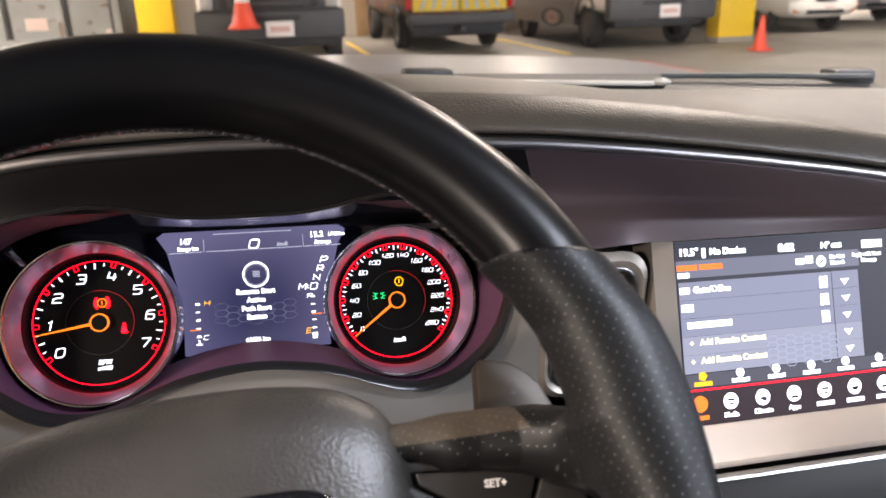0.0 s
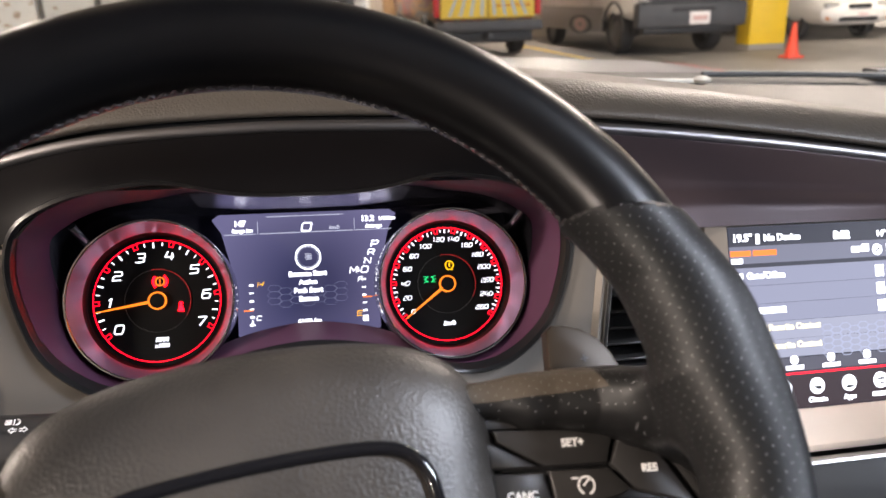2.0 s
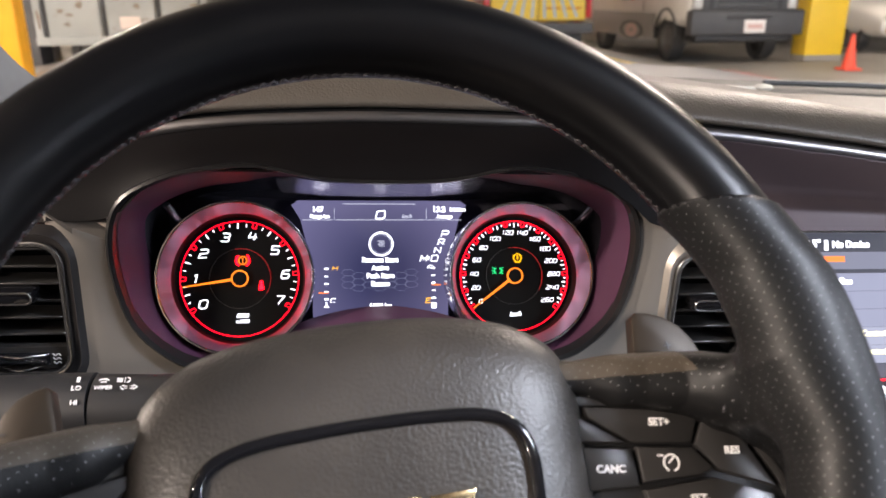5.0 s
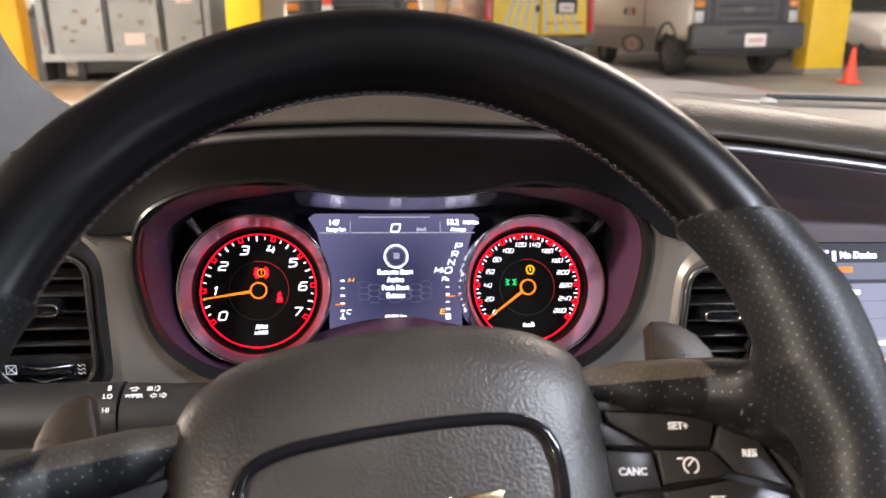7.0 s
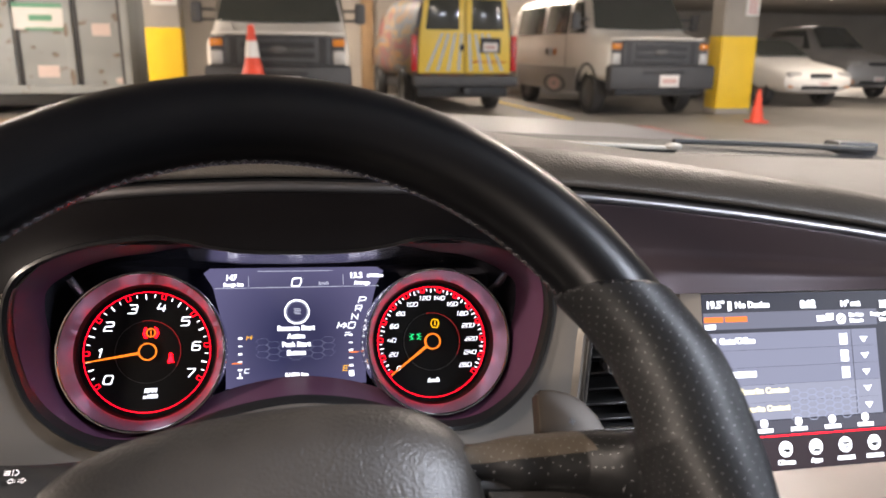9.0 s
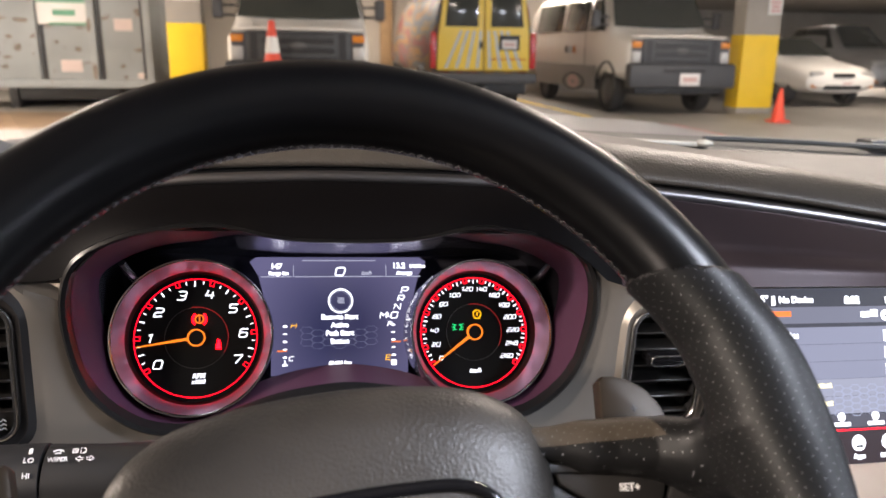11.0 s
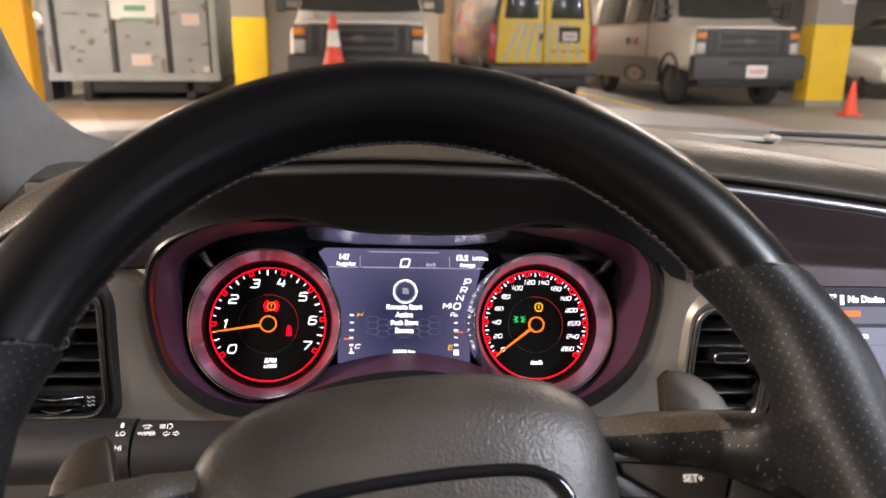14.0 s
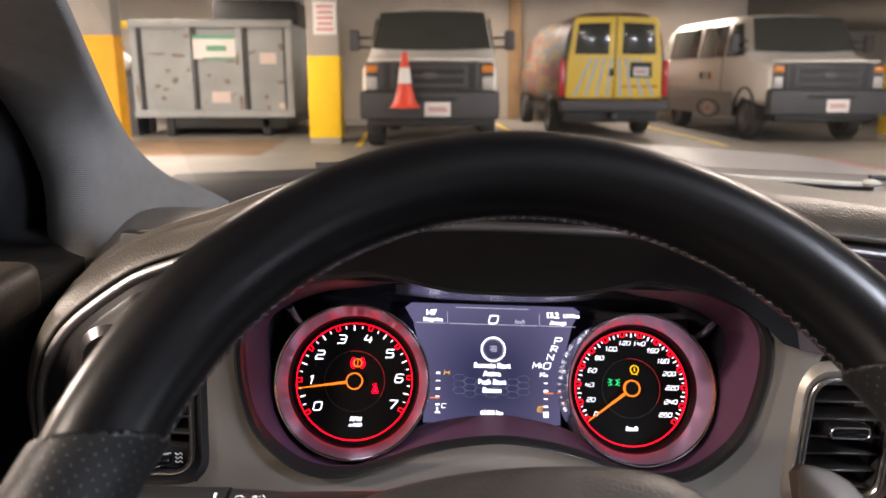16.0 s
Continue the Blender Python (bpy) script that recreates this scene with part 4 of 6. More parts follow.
def vent(name, x0, x1, z0, z1, slat0, knob, surround):
    v = part(name, loft(bmnew(), [rounded(x0 - 0.012, x1 + 0.012, z0 - 0.012, z1 + 0.012, 0.024, y=-0.0635), rounded(x0 - 0.006, x1 + 0.006, z0 - 0.006, z1 + 0.006, 0.02, y=-0.069), rounded(x0, x1, z0, z1, 0.016, y=-0.066), rounded(x0 + 0.003, x1 - 0.003, z0 + 0.003, z1 - 0.003, 0.014, y=-0.05), rounded(x0 + 0.004, x1 - 0.004, z0 + 0.004, z1 - 0.004, 0.014, y=0.0)], caps=False), surround, dash, "air vent in a satin surround")
    part("chrome_frame", tube(bmnew(), rounded(x0 + 0.001, x1 - 0.001, z0 + 0.001, z1 - 0.001, 0.015, y=-0.0685), 0.0022, 0.0018, 8, (0, 1, 0), True), CHROME, v)
    part("vent_duct", loft(bmnew(), [rounded(x0 + 0.002, x1 - 0.002, z0 + 0.002, z1 - 0.002, 0.0145, y=-0.064), rounded(x0 + 0.004, x1 - 0.004, z0 + 0.004, z1 - 0.004, 0.0135, y=-0.012), rounded(x0 + 0.03, x1 - 0.03, z0 + 0.03, z1 - 0.03, 0.003, y=-0.011)], caps=False), BLACK, v)
    n = 7 if x0 > 0 else 6
    for k in range(n):
        z = slat0 + (z1 - slat0) * (k + 0.5) / n
        part("slat", box(bmnew(), ((x0 + x1) / 2, -0.052, z), (x1 - x0 - 0.006, 0.022, 0.0022), 0.0008, None, 1), SATIN, v)
    kx, kz = knob
    part("vent_knob", box(bmnew(), (kx, -0.066, kz), (0.033, 0.018, 0.0105), 0.004), GLOSS, v, "glossy black slider")
    part("knob_trim", tube(bmnew(), rounded(kx - 0.015, kx + 0.015, kz - 0.0042, kz + 0.0042, 0.004, y=-0.0752), 0.0008, None, 6, (0, 1, 0), True), CHROME, v)
    return v


vent("air_vent", 0.229, 0.296, 0.871, 0.972, 0.872, (0.26, 0.931), BRUSHED)
left = vent("air_vent", -0.296, -0.2265, 0.883, 0.984, 0.906, (-0.262, 0.945), ENDBLACK)
part("thumbwheel_panel", box(bmnew(), (-0.2615, -0.058, 0.894), (0.066, 0.012, 0.0185), 0.003), SATIN, left)
for dz in (-0.0052, 0.0052):
    part("thumbwheel_trim", tube(bmnew(), curve([(-0.28, -0.0655, 0.894 + dz * 0.7), (-0.262, -0.0735, 0.894 + dz), (-0.244, -0.0655, 0.894 + dz * 0.7)], 6), 0.0007, None, 6), CHROME, left)
part("thumbwheel", loft(bmnew(), [[(x, -0.056 - 0.017 * math.cos(t), 0.894 + 0.0048 * math.sin(t) + 0.0006 * (k % 2)) for t in [radians(-90 + 18 * j) for j in range(11)]] for k, x in enumerate([-0.278 + 0.034 * q / 40 for q in range(41)])], closed=True), GLOSS, left, "ribbed glossy thumbwheel")
bm = bmnew()
for k in range(3):
    tube(bm, curve([(-0.2415 + 0.0018 * j, -0.0648, 0.8905 + 0.0032 * k + 0.0008 * (-1) ** j) for j in range(4)], 3), 0.00045, None, 5)
part("airflow_symbol", bm, INK, left)
bm = bmnew()
for a, b in (((-0.2915, 0.891), (-0.2915, 0.898)), ((-0.2915, 0.898), (-0.2845, 0.898)), ((-0.2845, 0.898), (-0.2845, 0.891)), ((-0.2845, 0.891), (-0.2915, 0.891)), ((-0.2915, 0.891), (-0.2845, 0.898)), ((-0.2845, 0.891), (-0.2915, 0.898))):
    tube(bm, [(a[0], -0.0648, a[1]), (b[0], -0.0648, b[1])], 0.0004, None, 4, (0, 1, 0))
part("closed_symbol", bm, INK, left)
# outer left end of the fascia
rows = []
for p in STRIP:
    if p.x < -0.222:
        q = Vector((max(p.x + 0.028, -0.308), -0.0635, min(p.z - 0.012, 0.997)))
        rows.append([(p.x + 0.002, -0.021, p.z), tuple(p.lerp(q, 0.35) + Vector((0, 0.012, 0))), tuple(p.lerp(q, 0.75) + Vector((0, 0.006, 0))), tuple(q)])
part("end_panel", loft(bmnew(), rows, closed=False, caps=False), ENDBLACK, dash, "glossy dark end panel")
part("dash_end", box(bmnew(), (-0.49, 0.2, 0.83), (0.16, 0.6, 0.3), 0.04), BLACK, dash)
part("corner_cover", box(bmnew(), (-0.43, 0.36, 0.9), (0.2, 0.36, 0.12), 0.04), PADTOP, dash)
part("fascia_lower", loft(bmnew(), [[(x, -0.064, 0.874), (x, -0.066, 0.85), (x, -0.06, 0.8)] for x in (-0.345, -0.3, -0.25, -0.2)], closed=False, caps=False), BRUSHED, dash)
# ---- the car: touch screen in the centre stack ----
SC = pose(0.335, -0.11, 0.852, 69, 0, 0)
screen = thing("touch_screen", CAR, "lit touch screen with phone menu in silver centre stack", "screen")
part("surround", loft(bmnew(), [[SC @ Vector((x, y, z)) for x, y in ((a - g, b - g), (c + g, b - g), (c + g, d + g * 0.2), (a - g, d + g * 0.2))] for a, b, c, d, g, z in ((-0.003, -0.004, 0.215, 0.144, 0.022, -0.03), (-0.003, -0.004, 0.215, 0.144, 0.02, -0.002), (-0.003, -0.004, 0.215, 0.144, 0.004, 0.003), (-0.003, -0.004, 0.215, 0.144, 0.0, -0.003))], caps=False), BRUSHED, screen)
glass = part("panel", box(bmnew(), (0.106, 0.07, -0.002), (0.22, 0.15, 0.003), 0, SC), emit("screen_dark", (0.22, 0.24, 0.36), 0.14), screen, "dark lit panel")


def patch(name, x0, x1, y0, y1, material, z=0.0002):
    return part(name, box(bmnew(), ((x0 + x1) / 2, (y0 + y1) / 2, z), (x1 - x0, y1 - y0, 0.0012), 0, SC), material, glass)


patch("title_band", -0.004, 0.168, 0.1145, 0.1285, emit("screen_band", (0.34, 0.36, 0.48), 0.55))
row_a, row_b = emit("screen_row", (0.4, 0.43, 0.58), 0.72), emit("screen_row_pale", (0.46, 0.49, 0.62), 0.8)
for k in range(5):
    patch("menu_button", -0.003, 0.166, 0.1115 - 0.0147 * (k + 1), 0.1112 - 0.0147 * k, row_b if k > 2 else row_a)
patch("icon_band", -0.004, 0.215, 0.0265, 0.037, emit("screen_icons", (0.3, 0.3, 0.4), 0.3))
patch("red_line", 0.0, 0.215, 0.0238, 0.0248, GLOW_RED, 0.0006)
patch("bottom_band", -0.004, 0.215, -0.004, 0.0235, emit("screen_bottom", (0.1, 0.03, 0.05), 0.25))
part("lettering", words("19.5\u00b0", 0.0085, SC @ pose(0.0075, 0.135, 0.0008), 0, bold=0.0002), GLOW_WHITE, glass, "", False)
part("lettering", words("No Device", 0.0075, SC @ pose(0.043, 0.1345, 0.0008), 0, bold=0.0002), GLOW_WHITE, glass, "", False)
for x, y, w, h in ((0.182, 0.1325, 0.02, 0.0065), (0.0015, 0.1168, 0.01, 0.004), (0.110, 0.1215, 0.008, 0.005), (0.119, 0.1225, 0.007, 0.006), (0.003, 0.0905, 0.0105, 0.006), (0.022, 0.0765, 0.04, 0.005),
                   (0.131, 0.103, 0.0075, 0.0095), (0.131, 0.0885, 0.0075, 0.0095), (0.131, 0.0742, 0.0075, 0.0095), (0.021, 0.134, 0.003, 0.008), (0.0015, 0.1045, 0.0085, 0.0052)):
    part("text_bar", bar(bmnew(), x, y, w, h, 0.001, SC), GLOW_WHITE, glass)
for k in range(5):
    part("arrow", prism(bmnew(), [(0.148, 0.1045 - 0.0142 * k), (0.156, 0.1045 - 0.0142 * k), (0.152, 0.0995 - 0.0142 * k)], 0.0008, 0.0012, 0, SC), GLOW_WHITE, glass)
for k in range(5):
    x = 0.046 + 0.0335 * k
    part("menu_icon", disc(bmnew(), 0.0036, 0.0012, SC @ pose(x, 0.0352, 0), 16), GLOW_WHITE, glass)
    part("text_bar", bar(bmnew(), x, 0.0292, 0.016, 0.0032, 0.001, SC), GLOW_WHITE, glass)
MARK = emit("screen_mark", (0.05, 0.05, 0.07), 0.2)
for k in range(7):
    x = 0.0355 + 0.0295 * k
    part("app_icon", disc(bmnew(), 0.0066, 0.0012, SC @ pose(x, 0.0132, 0), 24), GLOW_WHITE, glass)
    if k > 2:
        part("text_bar", bar(bmnew(), x, 0.0022, 0.017, 0.0034, 0.001, SC), GLOW_WHITE, glass)
    part("icon_mark", bar(bmnew(), x, 0.0145 - 0.002 * (k % 3), 0.006, 0.0016, 0.0018, SC), MARK, glass)
    part("icon_mark", bar(bmnew(), x + 0.001 * (k % 2), 0.011, 0.004, 0.0012, 0.0018, SC), MARK, glass)
part("lettering", words("Gate/Office", 0.0072, SC @ pose(0.0262, 0.1045, 0.0008), 0, bold=0.0002), GLOW_WHITE, glass, "", False)
for x, w in ((0.005, 0.018), (0.0265, 0.021)):
    part("name_bar", bar(bmnew(), x, 0.1228, w, 0.0045, 0.001, SC), GLOW_NAME, glass)
part("text_bar", bar(bmnew(), 0.012, 0.0292, 0.016, 0.0034, 0.001, SC), GLOW_AMBER, glass)
part("menu_icon", disc(bmnew(), 0.004, 0.0012, SC @ pose(0.012, 0.0352, 0), 5), GLOW_AMBER, glass)
part("disturb_icon", disc(bmnew(), 0.0046, 0.0012, SC @ pose(0.1305, 0.1205, 0), 24), GLOW_WHITE, glass)
part("disturb_mark", bar(bmnew(), 0, 0, 0.0052, 0.0011, 0.0018, SC @ pose(0.1305, 0.1205, 0, 0, 0, 40)), MARK, glass)
part("app_icon", disc(bmnew(), 0.0066, 0.0012, SC @ pose(0.008, 0.0132, 0), 24), GLOW_ORANGE, glass)
part("text_bar", bar(bmnew(), 0.008, 0.0022, 0.014, 0.0034, 0.001, SC), GLOW_ORANGE, glass)
for k in range(2):
    part("lettering", words("Add Favorite Contact", 0.0068, SC @ pose(0.042, 0.0622 - 0.0148 * k, 0.0008), 0, bold=0.0003), GLOW_YELLOW, glass, "", False)
    part("plus_sign", box(box(bmnew(), (0.0045, 0.0622 - 0.0148 * k, 0.001), (0.0036, 0.0009, 0.0006), 0, SC), (0.0045, 0.0622 - 0.0148 * k, 0.001), (0.0009, 0.0036, 0.0006), 0, SC), GLOW_YELLOW, glass)
for text, x, y, size in (("8:02", 0.098, 0.1337, 0.0088), ("14\u00b0 out", 0.141, 0.1335, 0.0068), ("Do Not", 0.1465, 0.1235, 0.0045), ("Disturb", 0.1465, 0.1185, 0.0045), ("Reply with Text", 0.176, 0.1238, 0.0044), ("Message", 0.178, 0.1188, 0.0044),
                         ("Media", 0.0355, 0.0022, 0.0054), ("Climate", 0.065, 0.0022, 0.0054), ("Apps", 0.0945, 0.0022, 0.0054)):
    part("lettering", words(text, size, SC @ pose(x, y, 0.0008), 0, bold=size * 0.045), GLOW_WHITE, glass, "", False)
part("row_divider", box(bmnew(), (0.1395, 0.0745, 0.0008), (0.0006, 0.074, 0.0006), 0, SC), emit("screen_line", (0.2, 0.22, 0.3), 0.4), glass)
# honeycomb over the lower rows and the icon band
bm = bmnew()
for row in range(9):
    for col in range(9):
        cx, cy = 0.078 + col * 0.0084, 0.0385 + row * 0.0052 + (col % 2) * 0.0026
        if cx > 0.137 or cy > 0.06:
            continue
        pts = [(cx + 0.0052 * math.cos(radians(60 * k)), cy + 0.0029 * math.sin(radians(60 * k))) for k in range(6)]
        ribbon(bm, pts, 0.0007, 0.00115, SC, True, 0.0002)
tagged(part("honeycomb", bm, emit("screen_pattern", (0.5, 0.55, 0.72), 0.85), glass), kind="stuff")
# the silver lip under the screen and the ledge below it
part("silver_lip", loft(bmnew(), [[SC @ Vector((x, y, z)) for y, z in ((-0.004, 0.0), (-0.008, 0.006), (-0.02, 0.014), (-0.028, 0.022), (-0.032, 0.02), (-0.036, 0.012))] for x in (-0.03, 0.05, 0.12, 0.25)], closed=False, caps=False), mat("silver_satin", (0.8, 0.71, 0.62), 0.34, 0.25, 0.06, 8, 0.1, 1500, "brushed"), screen, "satin silver lip")
part("chrome_ledge", tube(bmnew(), [SC @ Vector((x, -0.041, 0.02)) for x in (-0.03, 0.1, 0.25)], 0.004, 0.003, 8), CHROME, screen)
part("stack_below", box(bmnew(), (0.11, -0.075, 0.0), (0.28, 0.066, 0.03), 0.004, SC), BLACK, screen)

# ---- the car: stalk ----
stalk = thing("wiper_stalk", CAR, "black column stalk with white wiper and lamp markings", "stalk")
path = [(-0.3, -0.2, 0.931), (-0.25, -0.2, 0.9315), (-0.1705, -0.2, 0.932)]
part("lever_end", tube(bmnew(), path, 0.0185, 0.0175, 24), BLACK, stalk)
part("lever", tube(bmnew(), [(-0.1695, -0.2, 0.932), (-0.14, -0.2, 0.9305), (-0.06, -0.19, 0.927)], 0.0178, 0.0168, 24), SATIN, stalk)
ST = pose(-0.159, -0.2084, 0.947, 28, 0, 0)
for text, x, y, s, ali in (("WIPER", -0.0028, -0.0012, 0.0034, "CENTER"), ("LO", -0.0165, -0.001, 0.004, "CENTER"), ("HI", -0.0165, -0.009, 0.004, "CENTER")):
    part("lettering", words(text, s, ST @ pose(x, y, 0.0014 - (0.0016 if text == "HI" else 0)) @ pose(0, 0, 0, 0 if text != "HI" else 22, 0, 0), 0, ali, 0.0), INK, stalk, "", False)
for sx in (-1, 1):
    m = ST @ pose(0.0104 + sx * 0.0024, -0.0012, 0.0014)
    bm = bmnew()
    for a, b in (((-0.0018, -0.0006), (0.0002, -0.0006)), ((0.0002, -0.0006), (0.0002, -0.0015)), ((0.0002, -0.0015), (0.002, 0)), ((0.002, 0), (0.0002, 0.0015)), ((0.0002, 0.0015), (0.0002, 0.0006)), ((0.0002, 0.0006), (-0.0018, 0.0006))):
        tube(bm, [m @ Vector((sx * a[0], a[1], 0)), m @ Vector((sx * b[0], b[1], 0))], 0.00022, None, 4, (0, 1, 0.3))
    part("arrow_symbol", bm, INK, stalk)
bm = arc(bmnew(), 0.0016, 0.0004, -90, 90, 0.0006, ST @ pose(0.0085, 0.0042, 0, -4, 0, 0), 12)
box(bm, (0.0075, 0.0042, 0.0004), (0.0003, 0.0034, 0.0004), 0, ST)
for k in range(3):
    bar(bm, 0.0048, 0.0032 + 0.001 * k, 0.003, 0.0004, 0.0004, ST)
part("headlamp_symbol", bm, INK, stalk)
bm = arc(bmnew(), 0.004, 0.0004, 50, 130, 0.0006, ST @ pose(-0.0035, 0.0012, 0), 10)
arc(bm, 0.0022, 0.0004, 50, 130, 0.0006, ST @ pose(-0.0035, 0.0012, 0), 10)
bar(bm, -0.0023, 0.0042, 0.0004, 0.0026, 0.0006, ST @ pose(0, 0, 0, 0, 0, 0))
part("wiper_symbol", bm, INK, stalk)
part("speed_mark", bar(bmnew(), -0.0168, 0.0052, 0.0016, 0.003, 0.0004, ST), INK, stalk)
# ---- the car: shell ----
PAINT = mat("silver_car_paint", (0.16, 0.16, 0.165), 0.3, 0, 0.04, 5, 0.02, 300, coat=0.15)
REDLINE = mat("red_line_paint", (0.6, 0.04, 0.03), 0.4, 0, 0.05, 5, 0)
RUBBER = mat("rubber", (0.015, 0.015, 0.015), 0.7, 0, 0.1, 30, 0.1, 500)
LINER = mat("headliner", (0.06, 0.057, 0.054), 0.95, 0, 0.1, 30, 0.3, 900)
COWLMAT = mat("cowl_plastic", (0.014, 0.014, 0.015), 0.5, 0, 0.15, 15, 0.2, 500)
WIPERMAT = mat("wiper_grey", (0.36, 0.34, 0.3), 0.45, 0.2, 0.15, 20, 0.1, 500)
shell = thing("car", CAR, "pale silver car with low hood beyond its windscreen", "car")


def hood_z(x, y):
    u = (x - 0.33) / 0.85
    return 0.996 - 0.008 * u * u - 0.006 * max(0.0, abs(u) - 0.9) * 10 - 0.002 * (y - 0.9) - 0.9 * max(0.0, y - 1.72 + 0.12 * u * u) ** 2 - 0.3 * max(0.0, 0.2 - x) ** 1.5


HX = [-0.52 + 0.05 * i for i in range(35)]
bm = loft(bmnew(), [[(x, y, hood_z(x, y)) for x in HX] for y in [0.88 + 0.06 * j for j in range(21)]], closed=False, caps=False)
part("hood", bm, PAINT, shell, "pale silver painted hood")
bm = loft(bmnew(), [[(x, y, hood_z(x, y) + 0.003) for x in (1.145, 1.158, 1.172)] for y in [0.95 + 0.06 * j for j in range(13)]], closed=False, caps=False)
part("hood_stripe", bm, REDLINE, shell, "thin red stripe")
for x0, sx in ((1.18, 1), (-0.52, -1)):
    bm = loft(bmnew(), [[(x0 + sx * x, y, z) for x, z in ((0.0, hood_z(x0, y) - 0.002), (0.02, 0.905 - 0.2 * max(0.0, y - 1.25) ** 2), (0.05, 0.88 - 0.22 * max(0.0, y - 1.25) ** 2), (0.07, 0.8 - 0.15 * max(0.0, y - 1.3) ** 2), (0.05, 0.5))] for y in [0.7 + 0.05 * j for j in range(25)]], closed=False, caps=False)
    part("fender", bm, PAINT, shell)
bm = loft(bmnew(), [[(x, y, z - 0.008 * abs(x - 0.33) - 0.075 * max(0.0, 0.15 - x)) for y, z in ((0.58, 1.0), (0.63, 1.014), (0.7, 1.026), (0.8, 1.033), (0.9, 0.975))] for x in [-0.5 + 0.1 * i for i in range(18)]], closed=False, caps=False)
part("cowl", bm, COWLMAT, shell, "black plastic cowl")
arm = part("wiper_arm", box(bmnew(), (0.5, 0.66, 1.031), (0.4, 0.014, 0.008), 0.003, pose(0.5, 0.66, 1.031, 0, 1.2, 1) @ pose(-0.5, -0.66, -1.031)), WIPERMAT, shell, "pale grey wiper arm")
part("arm_knuckle", spin(bmnew(), [(0.0, 0.008), (0.008, 0.006), (0.012, 0.0), (0.01, -0.005), (0.0, -0.008)], pose(0.712, 0.66, 1.03) @ Matrix.Diagonal((1.5, 1, 0.9, 1)), 20), WIPERMAT, arm)
part("wiper_blade", tube(bmnew(), [(0.2, 0.672, 1.024), (0.72, 0.668, 1.022)], 0.006, 0.006, 8), RUBBER, arm, "black rubber blade")
blade = part("wiper_blade", tube(bmnew(), curve([(0.74, 0.71, 1.034), (0.95, 0.7, 1.034), (1.18, 0.69, 1.03)], 6), 0.006, 0.005, 8), RUBBER, shell, "black passenger wiper blade")
part("blade_spine", tube(bmnew(), curve([(0.74, 0.71, 1.0395), (0.95, 0.7, 1.0395), (1.18, 0.69, 1.0355)], 6), 0.002, 0.0012, 6), WIPERMAT, blade, "thin pale spine")
part("pivot_cap", box(bmnew(), (0.3, 0.74, 1.035), (0.09, 0.05, 0.026), 0.011), COWLMAT, shell)
part("pivot_cap", box(bmnew(), (1.16, 0.73, 1.03), (0.1, 0.05, 0.03), 0.012), COWLMAT, shell)

# windscreen, pillars and roof
EDGE = [(-0.325, 0.44, 0.982), (-0.358, 0.425, 1.003), (-0.392, 0.4, 1.024), (-0.411, 0.33, 1.078), (-0.402, 0.22, 1.164), (-0.377, 0.1, 1.226), (-0.35, -0.05, 1.3), (-0.3, -0.25, 1.37), (-0.28, -0.45, 1.4)]


def pillar(mirror):
    f = (lambda x: x) if not mirror else (lambda x: 0.66 - x)
    prof = [(0.0, 0.0, 0.0), (-0.012, -0.02, 0.004), (-0.045, -0.035, 0.004), (-0.085, -0.03, -0.002), (-0.105, 0.0, -0.006), (-0.1, 0.05, 0.0), (-0.05, 0.06, 0.01), (-0.01, 0.03, 0.008)]
    rings = []
    for i, p in enumerate(curve(EDGE, 5)):
        flare = 1.0 + 0.35 * max(0.0, (1.06 - p.z) / 0.07)
        foot = max(0.0, min(1.0, (1.12 - p.z) / 0.12)) ** 2
        rings.append([(f(p.x + a * flare), p.y + b - (0, 0.25, 0.25, 0.12, 0, 0, 0, 0)[k] * foot, p.z + c - (0, 0.1, 0.12, 0.1, 0.05, 0, 0, 0)[k] * foot) for k, (a, b, c) in enumerate(prof)])
    cols = [curve(r, 3, True) for r in rings]
    return loft(bmnew(), cols)


part("pillar_trim", pillar(False), FABRIC, shell, "grey woven pillar trim")
part("pillar_trim", pillar(True), FABRIC, shell, "grey woven pillar trim")
ws = loft(bmnew(), [[(x, y - 0.0 + 0.10 * (1 - ((x - 0.33) / 0.75) ** 2), z) for x in [-0.4 + 0.049 * i for i in range(31)]] for _, y, z in curve([(0, 0.57, 1.0), (0, 0.4, 1.12), (0, 0.2, 1.245), (0, 0.0, 1.345), (0, -0.12, 1.39)], 6)], closed=False, caps=False)
w = part("windscreen", ws, pane("windscreen_glass", (0.93, 0.94, 0.93), 0.06), shell, "clear windscreen")
w.visible_shadow = False
ROOFY = (-0.1, -0.36, -0.6, -0.86, -1.5, -2.0)
bm = loft(bmnew(), [[(x, y, 1.43 - 0.05 * ((x - 0.33) / 0.6) ** 2 + dz) for x in [-0.32 + 0.13 * i for i in range(11)]] for y, dz in zip(ROOFY, (0.0, 0.015, 0.03, 0.028, 0.02, -0.05))], closed=False, caps=False)
# opening added in the unseen roof to let lamp light onto the wheel
hole = [f for f in bm.faces if 0.0 < f.calc_center_median().x < 0.7 and -0.86 < f.calc_center_median().y < -0.36]
bmesh.ops.delete(bm, geom=hole, context="FACES")
part("roof", bm, LINER, shell, "grey headliner")
w = part("added_sunroof", loft(bmnew(), [[(x, y, 1.455) for x in (-0.08, 0.33, 0.74)] for y in (-0.34, -0.6, -0.88)], closed=False, caps=False), pane("sunroof_glass", (0.8, 0.82, 0.82), 0.06), shell, "clear glass over the added roof opening")
w.visible_shadow = False
